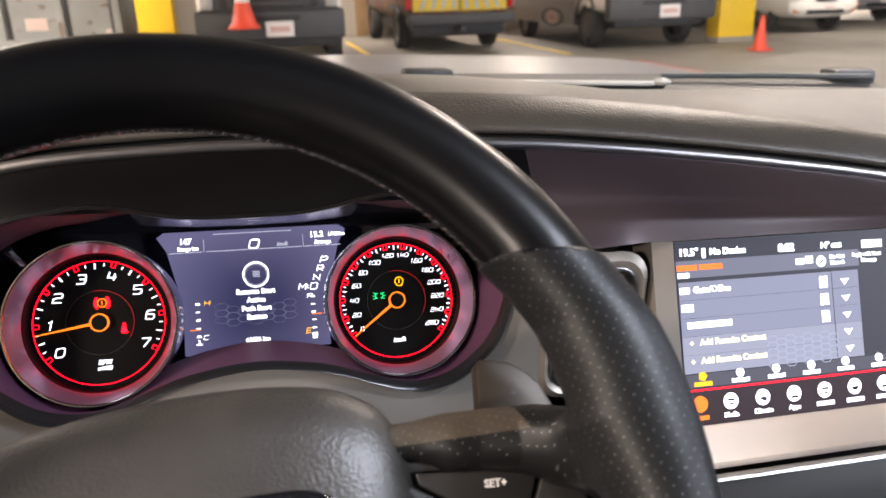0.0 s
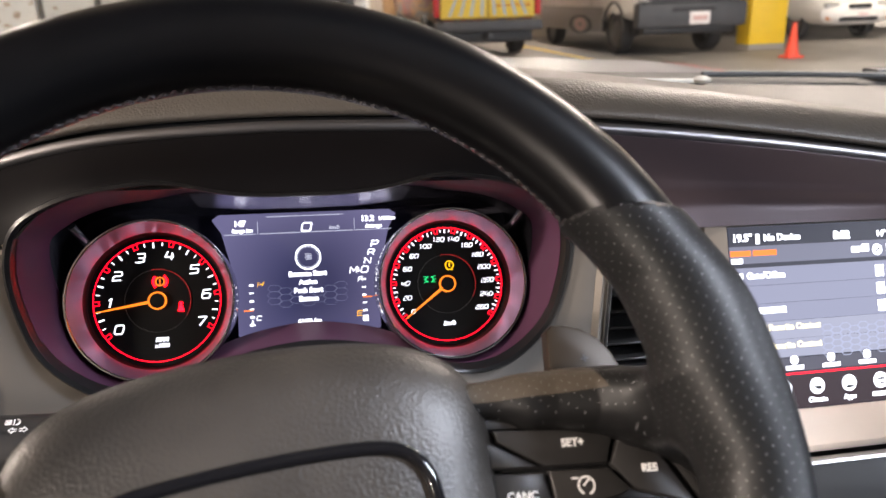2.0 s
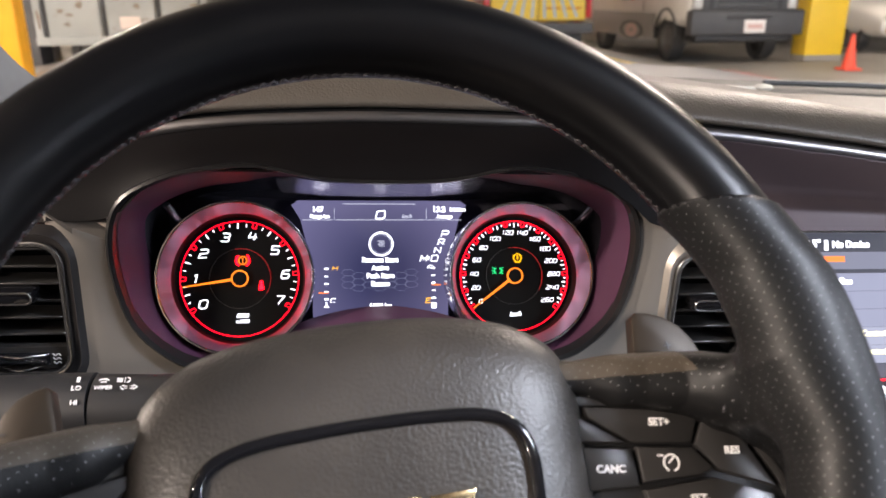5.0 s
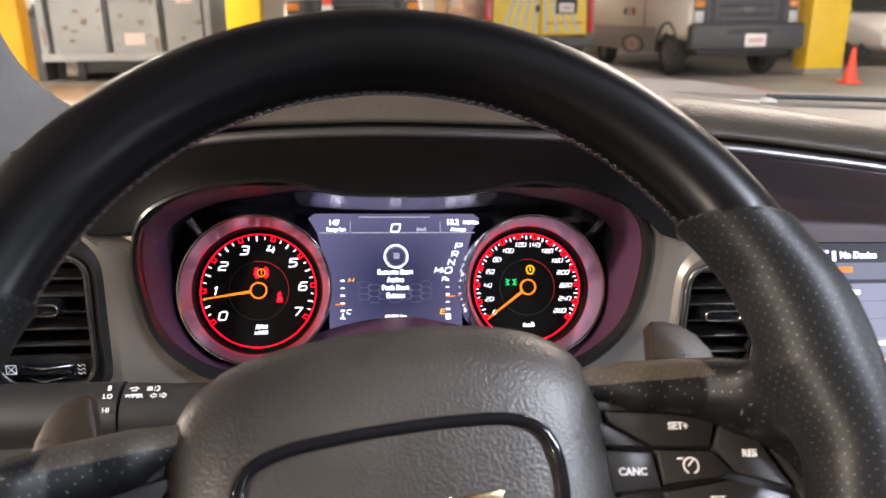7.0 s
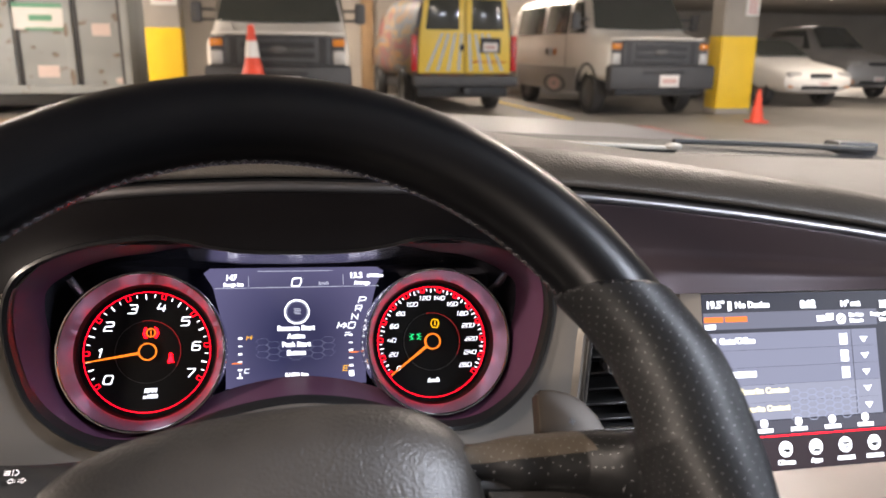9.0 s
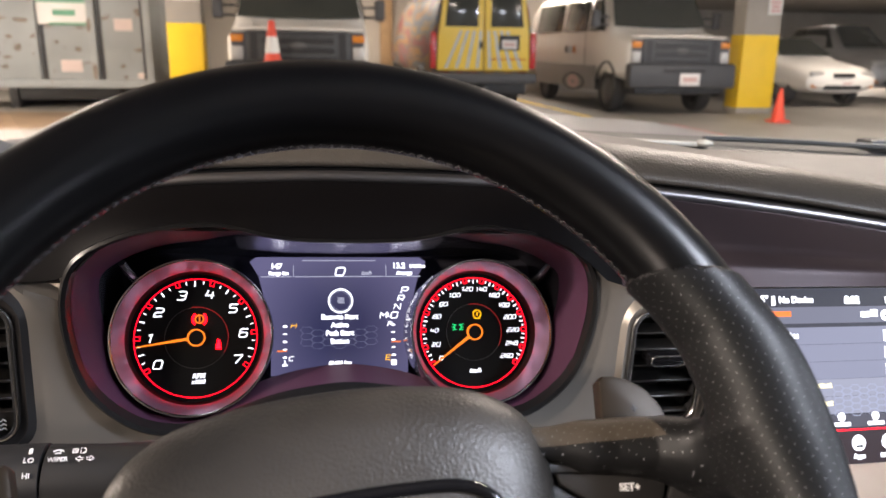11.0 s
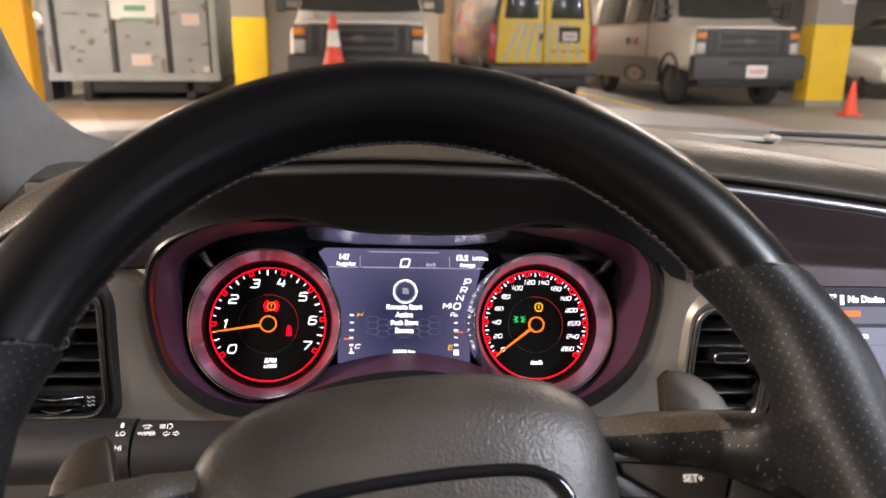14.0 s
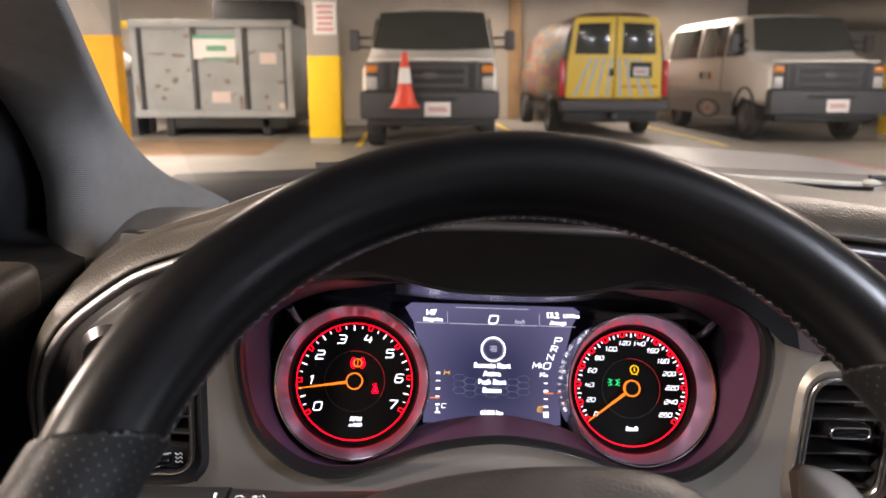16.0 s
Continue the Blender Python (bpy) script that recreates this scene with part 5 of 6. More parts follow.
part("door", box(bmnew(), (-0.535, -0.5, 0.71), (0.08, 1.5, 0.54), 0.03), BLACK, shell)
part("door_sill_pad", box(bmnew(), (-0.505, -0.32, 0.97), (0.19, 0.86, 0.05), 0.018, None, 3), PADTOP, shell, "grained grey door top")
part("mirror_sail", prism(bmnew(), [(0.08, -0.3), (0.5, -0.3), (0.5, 0.1), (0.3, 0.2), (0.18, 0.3), (0.08, 0.32)], -0.012, 0.012, 0.004, pose(-0.53, 0.05, 0.98, 90, 0, 90)), BLACK, shell, "black mirror sail panel")
part("door", box(bmnew(), (1.195, -0.5, 0.71), (0.08, 1.5, 0.54), 0.03), BLACK, shell)
part("floor_pan", box(bmnew(), (0.33, -0.5, 0.3), (1.4, 4.0, 0.06), 0.01), BLACK, shell)
part("rear_bulkhead", box(bmnew(), (0.33, -1.95, 0.75), (1.7, 0.1, 0.95), 0.03), BLACK, shell)
for x in (0.0, 0.68):
    seat = part("seat", box(bmnew(), (x, -1.0, 0.55), (0.5, 0.5, 0.16), 0.05), GRAINED, shell, "black leather seat")
    part("backrest", box(bmnew(), (x, -1.36, 0.83), (0.5, 0.14, 0.62), 0.06), GRAINED, seat)
    part("headrest", box(bmnew(), (x, -1.4, 1.23), (0.26, 0.1, 0.19), 0.045), GRAINED, seat)
    for dx in (-0.06, 0.06):
        part("headrest_post", tube(bmnew(), [(x + dx, -1.4, 1.1), (x + dx, -1.4, 1.17)], 0.007), CHROME, seat)
    part("seat_base", box(bmnew(), (x, -1.0, 0.4), (0.42, 0.44, 0.16), 0.02), BLACK, seat)


# the painted outside of the car
SIDE = [(2.16, 0.5, 0.84, 0.62), (2.0, 0.36, 0.9, 0.78), (1.7, 0.3, 0.96, 0.86), (1.0, 0.28, 0.985, 0.895), (0.4, 0.28, 0.99, 0.91), (-1.0, 0.28, 0.99, 0.915), (-1.9, 0.3, 1.0, 0.9), (-2.5, 0.36, 0.99, 0.84), (-2.75, 0.46, 0.95, 0.7)]
for sx in (-1, 1):
    rings = []
    for y, z0, z1, hw in SIDE:
        arch = max(0.0, 1 - min(abs(y - 1.2), abs(y + 1.85)) / 0.46)
        lo = z0 + 0.38 * math.sqrt(arch)
        z1 -= 0.13 if sx < 0 and y > 0.3 else 0.02
        rings.append([(0.33 + sx * (hw + dx), y, lo + (z1 - lo) * t) for t, dx in ((0, -0.02), (0.1, 0.0), (0.5, 0.022), (0.85, 0.008), (1.0, -0.015))])
    cols = [curve([r[k] for r in rings], 8) for k in range(5)]
    part("side_panel", loft(bmnew(), [[c[i] for c in cols] for i in range(len(cols[0]))], closed=False, caps=False), PAINT, shell, "pale silver painted side")
    part("rear_pillar", loft(bmnew(), [[(0.33 + sx * x, y, z) for x, y, z in ((0.86, -1.72, 0.99), (0.86, -2.2, 0.99), (0.82, -2.2, 0.99), (0.82, -1.72, 0.99))], [(0.33 + sx * x, y, z) for x, y, z in ((0.66, -1.62, 1.39), (0.66, -1.95, 1.37), (0.62, -1.95, 1.37), (0.62, -1.62, 1.39))]]), PAINT, shell)
    part("roof_rail", tube(bmnew(), curve([(0.33 + sx * 0.67, -0.4, 1.4), (0.33 + sx * 0.66, -1.0, 1.42), (0.33 + sx * 0.65, -1.7, 1.39)], 6), 0.03, 0.022, 8), PAINT, shell)
    part("headlight", box(bmnew(), (0.33 + sx * 0.56, 2.13, 0.72), (0.36, 0.08, 0.12), 0.03), mat("head_lens", (0.5, 0.5, 0.5), 0.15, 0.3, 0.05, 20, 0), shell)
    part("tail_light", box(bmnew(), (0.33 + sx * 0.5, -2.78, 0.82), (0.5, 0.06, 0.12), 0.025), REDLINE, shell)
bm = loft(bmnew(), [[(x, y, 1.45 - 0.05 * ((x - 0.33) / 0.6) ** 2 + dz) for x in [-0.32 + 0.13 * i for i in range(11)]] for y, dz in zip(ROOFY, (0.0, 0.015, 0.03, 0.028, 0.02, -0.05))], closed=False, caps=False)
bmesh.ops.delete(bm, geom=[f for f in bm.faces if 0.0 < f.calc_center_median().x < 0.7 and -0.86 < f.calc_center_median().y < -0.36], context="FACES")
part("roof_skin", bm, PAINT, shell, "pale silver painted roof")
part("trunk_lid", loft(bmnew(), [[(x, y, z - 0.03 * ((x - 0.33) / 0.8) ** 2) for x in [-0.47 + 0.2 * i for i in range(9)]] for y, z in ((-2.2, 1.01), (-2.5, 1.01), (-2.76, 0.99), (-2.8, 0.9), (-2.8, 0.62), (-2.76, 0.42))], closed=False, caps=False), PAINT, shell)
part("nose", loft(bmnew(), [[(x, y - 0.1 * ((x - 0.33) / 0.8) ** 2, z) for x in [-0.4 + 0.182 * i for i in range(9)]] for y, z in ((2.1, 0.86), (2.17, 0.82), (2.2, 0.66), (2.2, 0.5), (2.14, 0.32))], closed=False, caps=False), PAINT, shell)
part("front_grille", box(bmnew(), (0.33, 2.2, 0.6), (0.8, 0.03, 0.2), 0.02), BLACK, shell)
w = part("rear_window", loft(bmnew(), [[(x, y, z) for x in (-0.28, 0.33, 0.94)] for y, z in ((-1.98, 1.38), (-2.2, 1.02))], closed=False, caps=False), pane("rear_glass", (0.7, 0.72, 0.72), 0.06), shell)
w.visible_shadow = False


def road_wheel(x, y, r, w):
    m = pose(x, y, r, 0, 90, 0)
    t = part("wheel", spin(bmnew(), [(r * 0.66, w / 2 * 0.8), (r * 0.72, w / 2), (r * 0.94, w / 2), (r, w / 2 * 0.7), (r, -w / 2 * 0.7), (r * 0.94, -w / 2), (r * 0.66, -w / 2 * 0.8)], m, 28), RUBBER, shell, "black tyre")
    part("rim", spin(bmnew(), [(0.0, 0.02), (r * 0.4, 0.03), (r * 0.66, 0.08)], m, 20), CHROME, t)


for x in (-0.48, 1.14):
    for y in (1.2, -1.85):
        road_wheel(x, y, 0.345, 0.24)

# ---- the garage ----
CONCRETE = mat("floor_concrete", (0.21, 0.195, 0.175), 0.6, 0, 0.15, 1.3, 0.15, 60, spot=((0.2, 0.18, 0.16), 1.1, 0.62))
WALL = mat("wall_paint", (0.4, 0.36, 0.31), 0.8, 0, 0.08, 1.0, 0.1, 60)
COLUMN = mat("column_concrete", (0.34, 0.31, 0.27), 0.8, 0, 0.12, 2, 0.2, 60)
YELLOW = mat("yellow_paint", (0.9, 0.58, 0.005), 0.5, 0, 0.06, 6, 0.05, 80)
ORANGE_Y = mat("amber_paint", (0.9, 0.42, 0.01), 0.5, 0, 0.06, 6, 0.05, 80)
CEIL = mat("ceiling_concrete", (0.3, 0.28, 0.25), 0.9, 0, 0.1, 2, 0.1, 60)
bm = loft(bmnew(), [[(-40, y, 0), (60, y, 0)] for y in (-30, 0, 60)], closed=False, caps=False)
solo("floor", bm, CONCRETE, "worn pale concrete garage floor", "floor", "", "structure")
solo("ceiling", box(bmnew(), (10, 15, 3.1), (100, 90, 0.2)), CEIL, "concrete garage ceiling", "ceiling", "", "structure")
solo("wall_north", box(bmnew(), (0.2, 19.1, 1.5), (16.6, 0.2, 3.0)), WALL, "plain beige garage wall behind the vans", "wall", "", "structure")
solo("wall_west", box(bmnew(), (-12.1, 5, 1.5), (0.2, 60, 3.0)), WALL, "plain garage wall", "wall", "", "structure")
solo("wall_south", box(bmnew(), (10, -14, 1.5), (60, 0.2, 3.0)), WALL, "plain garage wall", "wall", "", "structure")
solo("wall_far", box(bmnew(), (24, 34, 1.5), (60, 0.2, 3.0)), WALL, "far garage wall", "wall", "", "structure")
solo("wall_east", box(bmnew(), (42, 10, 1.5), (0.2, 60, 3.0)), WALL, "far garage wall", "wall", "", "structure")
solo("trim", box(bmnew(), (2.55, 18.9, 1.5), (0.3, 0.16, 3.0), 0.01), mat("wood_board", (0.32, 0.2, 0.1), 0.7, 0, 0.15, 4, 0.2, 50), "brown vertical board on the wall", "board", "", "structure")
bm = box(bmnew(), (-3.55, 11.6, 0.003), (2.5, 2.6, 0.006))
solo("floor_plate", bm, mat("rusty_plate", (0.2, 0.13, 0.075), 0.6, 0.2, 0.25, 2, 0.2, 60), "rust-brown steel plate on the floor", "plate", "", "structure")
for x, w in ((-0.95, 0.1), (1.9, 0.1), (5.1, 0.1)):
    solo("parking_line", box(bmnew(), (x, 14.2, 0.003), (w, 5.2, 0.006)), YELLOW, "yellow painted parking line", "line", "parking lines", "structure")

NOTICE = mat("notice_print", (0.62, 0.2, 0.18), 0.6, 0, 0.05, 5, 0)
GREENP = mat("green_print", (0.14, 0.36, 0.23), 0.6, 0, 0.05, 5, 0)
PAPER = mat("sign_white", (0.75, 0.73, 0.7), 0.6, 0, 0.04, 5, 0)


def column(x, y, w, d, top, paint, sign):
    c = thing("column", pose(x, y, 0), "concrete column with yellow painted lower part", "column", "garage columns")
    part("shaft", box(bmnew(), (0, d / 2, 1.5), (w, d, 3.0), 0.02), COLUMN, c)
    part("paint_band", box(bmnew(), (0, d / 2, 0.05 + top / 2), (w + 0.01, d + 0.01, top - 0.1), 0.02), paint, c, "yellow safety paint")
    if sign:
        s = part("sign", box(bmnew(), (sign[0], -0.012, sign[1]), (sign[2], 0.012, sign[3]), 0.003), PAPER, c, "white notice with red print")
        bm = bmnew()
        for k in range(5):
            box(bm, (sign[0], -0.02, sign[1] + sign[3] * (0.34 - 0.17 * k)), (sign[2] * (0.7 - 0.1 * (k % 2)), 0.002, sign[3] * 0.07))
        part("sign_print", bm, NOTICE, s)
    return c


column(-1.52, 12.1, 0.52, 0.6, 1.44, YELLOW, (0.05, 2.03, 0.38, 0.52))
column(8.64, 12.2, 0.72, 0.42, 1.43, YELLOW, (0.2, 2.0, 0.28, 0.42))
column(-3.86, 8.6, 0.62, 0.3, 1.6, ORANGE_Y, None)


# ---- vehicles ----
GLASS = mat("dark_glass", (0.04, 0.044, 0.039), 0.1, 0, 0.1, 5, 0)
BUMPER = mat("grey_bumper", (0.042, 0.043, 0.046), 0.5, 0, 0.1, 6, 0.05, 100)
VANWHITE = mat("van_white", (0.78, 0.75, 0.7), 0.35, 0, 0.05, 2, 0.02, 60, coat=0.3)
VANYELLOW = mat("van_yellow", (0.82, 0.58, 0.07), 0.4, 0, 0.05, 2, 0.02, 60)


def wrap_print(name):
    """A printed vehicle wrap: slanting flames of several faded colours."""
    m = mat(name, (0.2, 0.2, 0.2), 0.5, 0, 0.1, 3, 0.02, 60, spec=0.25)
    nt = m.node_tree
    co, mp, nz, rp = nt.nodes.new("ShaderNodeTexCoord"), nt.nodes.new("ShaderNodeMapping"), nt.nodes.new("ShaderNodeTexNoise"), nt.nodes.new("ShaderNodeValToRGB")
    mp.inputs["Rotation"].default_value, mp.inputs["Scale"].default_value = (0.5, 0, 0), (1.0, 0.5, 1.5)
    nz.inputs["Scale"].default_value, nz.inputs["Detail"].default_value, nz.inputs["Distortion"].default_value = 1.3, 2, 0.8
    nt.links.new(co.outputs["Object"], mp.inputs[0])
    nt.links.new(mp.outputs[0], nz.inputs["Vector"])
    nt.links.new(nz.outputs["Fac"], rp.inputs[0])
    stops = [(0.3, (0.1, 0.1, 0.11)), (0.4, (0.2, 0.05, 0.04)), (0.46, (0.1, 0.1, 0.105)), (0.5, (0.28, 0.14, 0.03)), (0.55, (0.14, 0.13, 0.12)), (0.6, (0.09, 0.12, 0.16)), (0.67, (0.3, 0.19, 0.05)), (0.75, (0.15, 0.06, 0.05))]
    rp.color_ramp.elements[0].position, rp.color_ramp.elements[0].color = stops[0][0], (*stops[0][1], 1)
    rp.color_ramp.elements[1].position, rp.color_ramp.elements[1].color = stops[-1][0], (*stops[-1][1], 1)
    for pos, col in stops[1:-1]:
        rp.color_ramp.elements.new(pos).color = (*col, 1)
    nt.links.new(rp.outputs[0], nt.nodes["Principled BSDF"].inputs["Base Color"])
    return m


VANWRAP = wrap_print("van_wrap")
LAMPGLASS = mat("lamp_glass", (0.4, 0.385, 0.36), 0.3, 0.2, 0.1, 20, 0)
AMBERGLASS = mat("amber_glass", (0.6, 0.2, 0.015), 0.2, 0, 0.1, 20, 0)
REDGLASS = mat("red_glass", (0.5, 0.02, 0.02), 0.2, 0, 0.1, 20, 0)
STEEL = mat("wheel_steel", (0.1, 0.098, 0.095), 0.5, 0.4, 0.1, 10, 0)
FADED = mat("faded_red_print", (0.55, 0.36, 0.33), 0.6, 0, 0.05, 5, 0)
PLATE = mat("plate_white", (0.7, 0.66, 0.64), 0.5, 0, 0.05, 10, 0)
CLAD = mat("cladding_grey", (0.26, 0.25, 0.24), 0.5, 0, 0.08, 3, 0.02, 60)
STRIPE = mat("stripe_grey_blue", (0.42, 0.5, 0.56), 0.5, 0, 0.1, 5, 0)


def section(y, z0, z1, w0, w1, power=5.0, n=28):
    """A squarish ring across the vehicle at y, narrowing from w0 to w1 at the top."""
    out = []
    for k in range(n):
        a = 6.2832 * k / n
        c, s = math.cos(a), math.sin(a)
        sx = math.copysign(abs(c) ** (2 / power), c)
        sz = math.copysign(abs(s) ** (2 / power), s)
        z = (z0 + z1) / 2 + sz * (z1 - z0) / 2
        t = max(0.0, (z - 1.15) / 0.95)
        out.append((sx * (w0 + (w1 - w0) * t) / 2, y, z))
    return out


def add_wheel(parent, x, y, r, w, side):
    m = pose(x, y, r, 0, 90, 0)
    t = part("wheel", spin(bmnew(), [(r * 0.62, w / 2 * 0.8), (r * 0.7, w / 2), (r * 0.93, w / 2), (r, w / 2 * 0.7), (r, -w / 2 * 0.7), (r * 0.93, -w / 2), (r * 0.62, -w / 2 * 0.8)], m, 28), RUBBER, parent, "black tyre")
    part("rim", spin(bmnew(), [(0.0, side * w * 0.3), (r * 0.2, side * w * 0.32), (r * 0.5, side * w * 0.2), (r * 0.63, side * w * 0.42)], m, 20), STEEL, t, "steel rim")


def plate(parent, x, y, z, w=0.31, h=0.16):
    p = part("number_plate", box(bmnew(), (x, y, z), (w, 0.012, h), 0.004), PLATE, parent, "white plate")
    part("plate_bars", box(bmnew(), (x, y - 0.008, z), (w * 0.7, 0.004, h * 0.35)), FADED, p)


def front_van(m, label, logo):
    v = thing("van", m, label, "van", "parked vans")
    secs = [(0.0, 0.72, 1.22, 1.86, 1.8), (0.03, 0.66, 1.27, 1.94, 1.88), (0.12, 0.6, 1.31, 2.0, 1.94), (0.5, 0.55, 1.37, 2.02, 1.96), (0.78, 0.5, 1.42, 2.02, 1.96), (0.9, 0.5, 1.55, 2.02, 1.94), (1.3, 0.48, 2.0, 2.02, 1.8), (1.55, 0.48, 2.08, 2.02, 1.76), (2.4, 0.48, 2.12, 2.02, 1.76), (5.3, 0.5, 2.12, 2.02, 1.76), (5.5, 0.6, 2.05, 1.96, 1.7)]
    part("body", loft(bmnew(), [section(*s) for s in secs]), VANWHITE, v, "white painted body")
    part("windscreen", loft(bmnew(), [[(-0.92, 0.8, 1.46), (-0.3, 0.72, 1.44), (0.3, 0.72, 1.44), (0.92, 0.8, 1.46)], [(-0.82, 1.2, 2.0), (-0.28, 1.14, 2.02), (0.28, 1.14, 2.02), (0.82, 1.2, 2.0)]], closed=False, caps=False), GLASS, v, "dark windscreen")
    for sx in (-1, 1):
        for y0, y1, y2, y3 in ((1.05, 1.85, 1.75, 1.4), (1.97, 3.2, 3.12, 1.97), (3.35, 5.0, 4.95, 3.4)):
            part("side_window", prism(bmnew(), [(y0, 1.38), (y1, 1.38), (y2, 1.93), (y3, 1.93)], 0, 0.03, 0.01, Matrix(((0, -0.137 * sx, sx, 0), (1, 0, 0, 0), (0, 1, 0, 0), (0, 0, 0, 1))) @ pose(0, 0, 1.155)), GLASS, v)
        part("mirror_housing", box(bmnew(), (sx * 1.22, 0.98, 1.58), (0.16, 0.12, 0.3), 0.04), BUMPER, v)
        for z in (1.48, 1.62):
            part("mirror_arm", tube(bmnew(), [(sx * 0.96, 1.02, z), (sx * 1.2, 0.98, z)], 0.02), BUMPER, v)
        part("lamp_bezel", box(bmnew(), (sx * 0.835, 0.0, 1.03), (0.2, 0.07, 0.42), 0.03), BUMPER, v, "dark lamp surround")
        part("turn_signal", box(bmnew(), (sx * 0.85, -0.02, 1.155), (0.18, 0.06, 0.1), 0.02), AMBERGLASS, v, "amber lens")
        part("headlight", box(bmnew(), (sx * 0.85, -0.02, 0.955), (0.17, 0.06, 0.19), 0.03), LAMPGLASS, v, "clear lens")
        for y in (0.85, 4.3):
            add_wheel(v, sx * 0.87, y, 0.37, 0.24, sx)
        part("door_seam", box(bmnew(), (sx * 1.012, 1.93, 1.1), (0.006, 0.015, 1.1)), BUMPER, v)
    part("wheel_arch", tube(bmnew(), [(-1.012, 0.85 + 0.44 * math.cos(a), 0.42 + 0.44 * math.sin(a)) for a in [radians(12 * k) for k in range(16)]], 0.02), BUMPER, v)
    g = part("grille", box(bmnew(), (0, -0.02, 1.025), (1.48, 0.06, 0.46), 0.03), BUMPER, v, "dark grey grille")
    for k in range(3):
        part("grille_slat", box(bmnew(), (0, -0.06, 0.92 + 0.13 * k), (1.0, 0.03, 0.055), 0.012), BUMPER, g)
    part("grille_opening", box(bmnew(), (0, -0.052, 1.05), (1.0, 0.004, 0.36)), BLACK, g)
    for sx in (-1, 1):
        part("grille_slot", box(bmnew(), (sx * 0.62, -0.052, 1.05), (0.1, 0.004, 0.36)), BLACK, g)
    part("bumper_slot", box(bmnew(), (0, -0.203, 0.74), (0.8, 0.006, 0.07), 0.002), BLACK, v)
    part("bumper_step", box(bmnew(), (0, -0.11, 0.845), (1.9, 0.2, 0.03), 0.01), BLACK, v)
    part("hood_edge", tube(bmnew(), [(-0.9, 0.1, 1.285), (-0.82, -0.005, 1.275), (-0.4, -0.03, 1.28), (0, -0.035, 1.282), (0.4, -0.03, 1.28), (0.82, -0.005, 1.275), (0.9, 0.1, 1.285)], 0.03, 0.022, 10, (0, 0, 1)), VANWHITE, v, "white hood lip")
    for sx in (-1, 1):
        part("hood_crease", tube(bmnew(), curve([(sx * 0.62, 0.02, 1.3), (sx * 0.66, 0.4, 1.372), (sx * 0.72, 0.76, 1.425)], 5), 0.02, 0.008, 8), VANWHITE, v)
    part("badge", prism(bmnew(), [(0.12 * math.cos(6.2832 * k / 16), 1.06 + 0.05 * math.sin(6.2832 * k / 16)) for k in range(16)], 0.05, 0.09, 0.004, pose(0, 0, 0, 90, 0, 0)), STEEL, g)
    b = part("bumper", box(bmnew(), (0, -0.08, 0.655), (2.04, 0.24, 0.4), 0.06), BUMPER, v, "dark grey bumper")
    part("air_dam", box(bmnew(), (0, 0.02, 0.42), (1.7, 0.16, 0.14), 0.03), BLACK, v)
    plate(v, 0.12, -0.2, 0.6, 0.38, 0.2)
    part("undertray", box(bmnew(), (0, 2.8, 0.42), (1.6, 4.8, 0.2), 0.03), BLACK, v)
    if logo:
        for sx in (-1, 1):
            part("lower_cladding", box(bmnew(), (sx * 1.012, 3.1, 0.56), (0.02, 3.5, 0.44), 0.008), CLAD, v, "grey lower side panel")
        for k, (y, mt) in enumerate(((2.95, BUMPER), (2.72, STRIPE), (2.5, AMBERGLASS))):
            part("side_print", box(bmnew(), (-1.016, y, 1.05), (0.006, 0.15, 0.13)), mt, v)
        part("side_mark", arc(bmnew(), 0.42, 0.09, 0, 360, 0.0, pose(-1.026, 2.45, 0.46, 90, 0, -90) @ Matrix.Diagonal((1.3, 0.36, 1, 1)), 28, 0.004), BUMPER, v, "round dark side mark")
        part("mark_core", arc(bmnew(), 0.16, 0.16, 0, 360, 0.0, pose(-1.026, 2.45, 0.46, 90, 0, -90) @ Matrix.Diagonal((1.3, 0.5, 1, 1)), 20, 0.004), FADED, v)
    return v


front_van(pose(0.2, 10.95, 0, 0, 0, -3.5) @ Matrix.Diagonal((1.03, 1, 1.06, 1)), "white passenger van with grey grille parked nose out", False)
front_van(pose(6.86, 11.9, 0) @ Matrix.Diagonal((1, 1, 1.06, 1)), "white van with dark grille and round side mark", True)


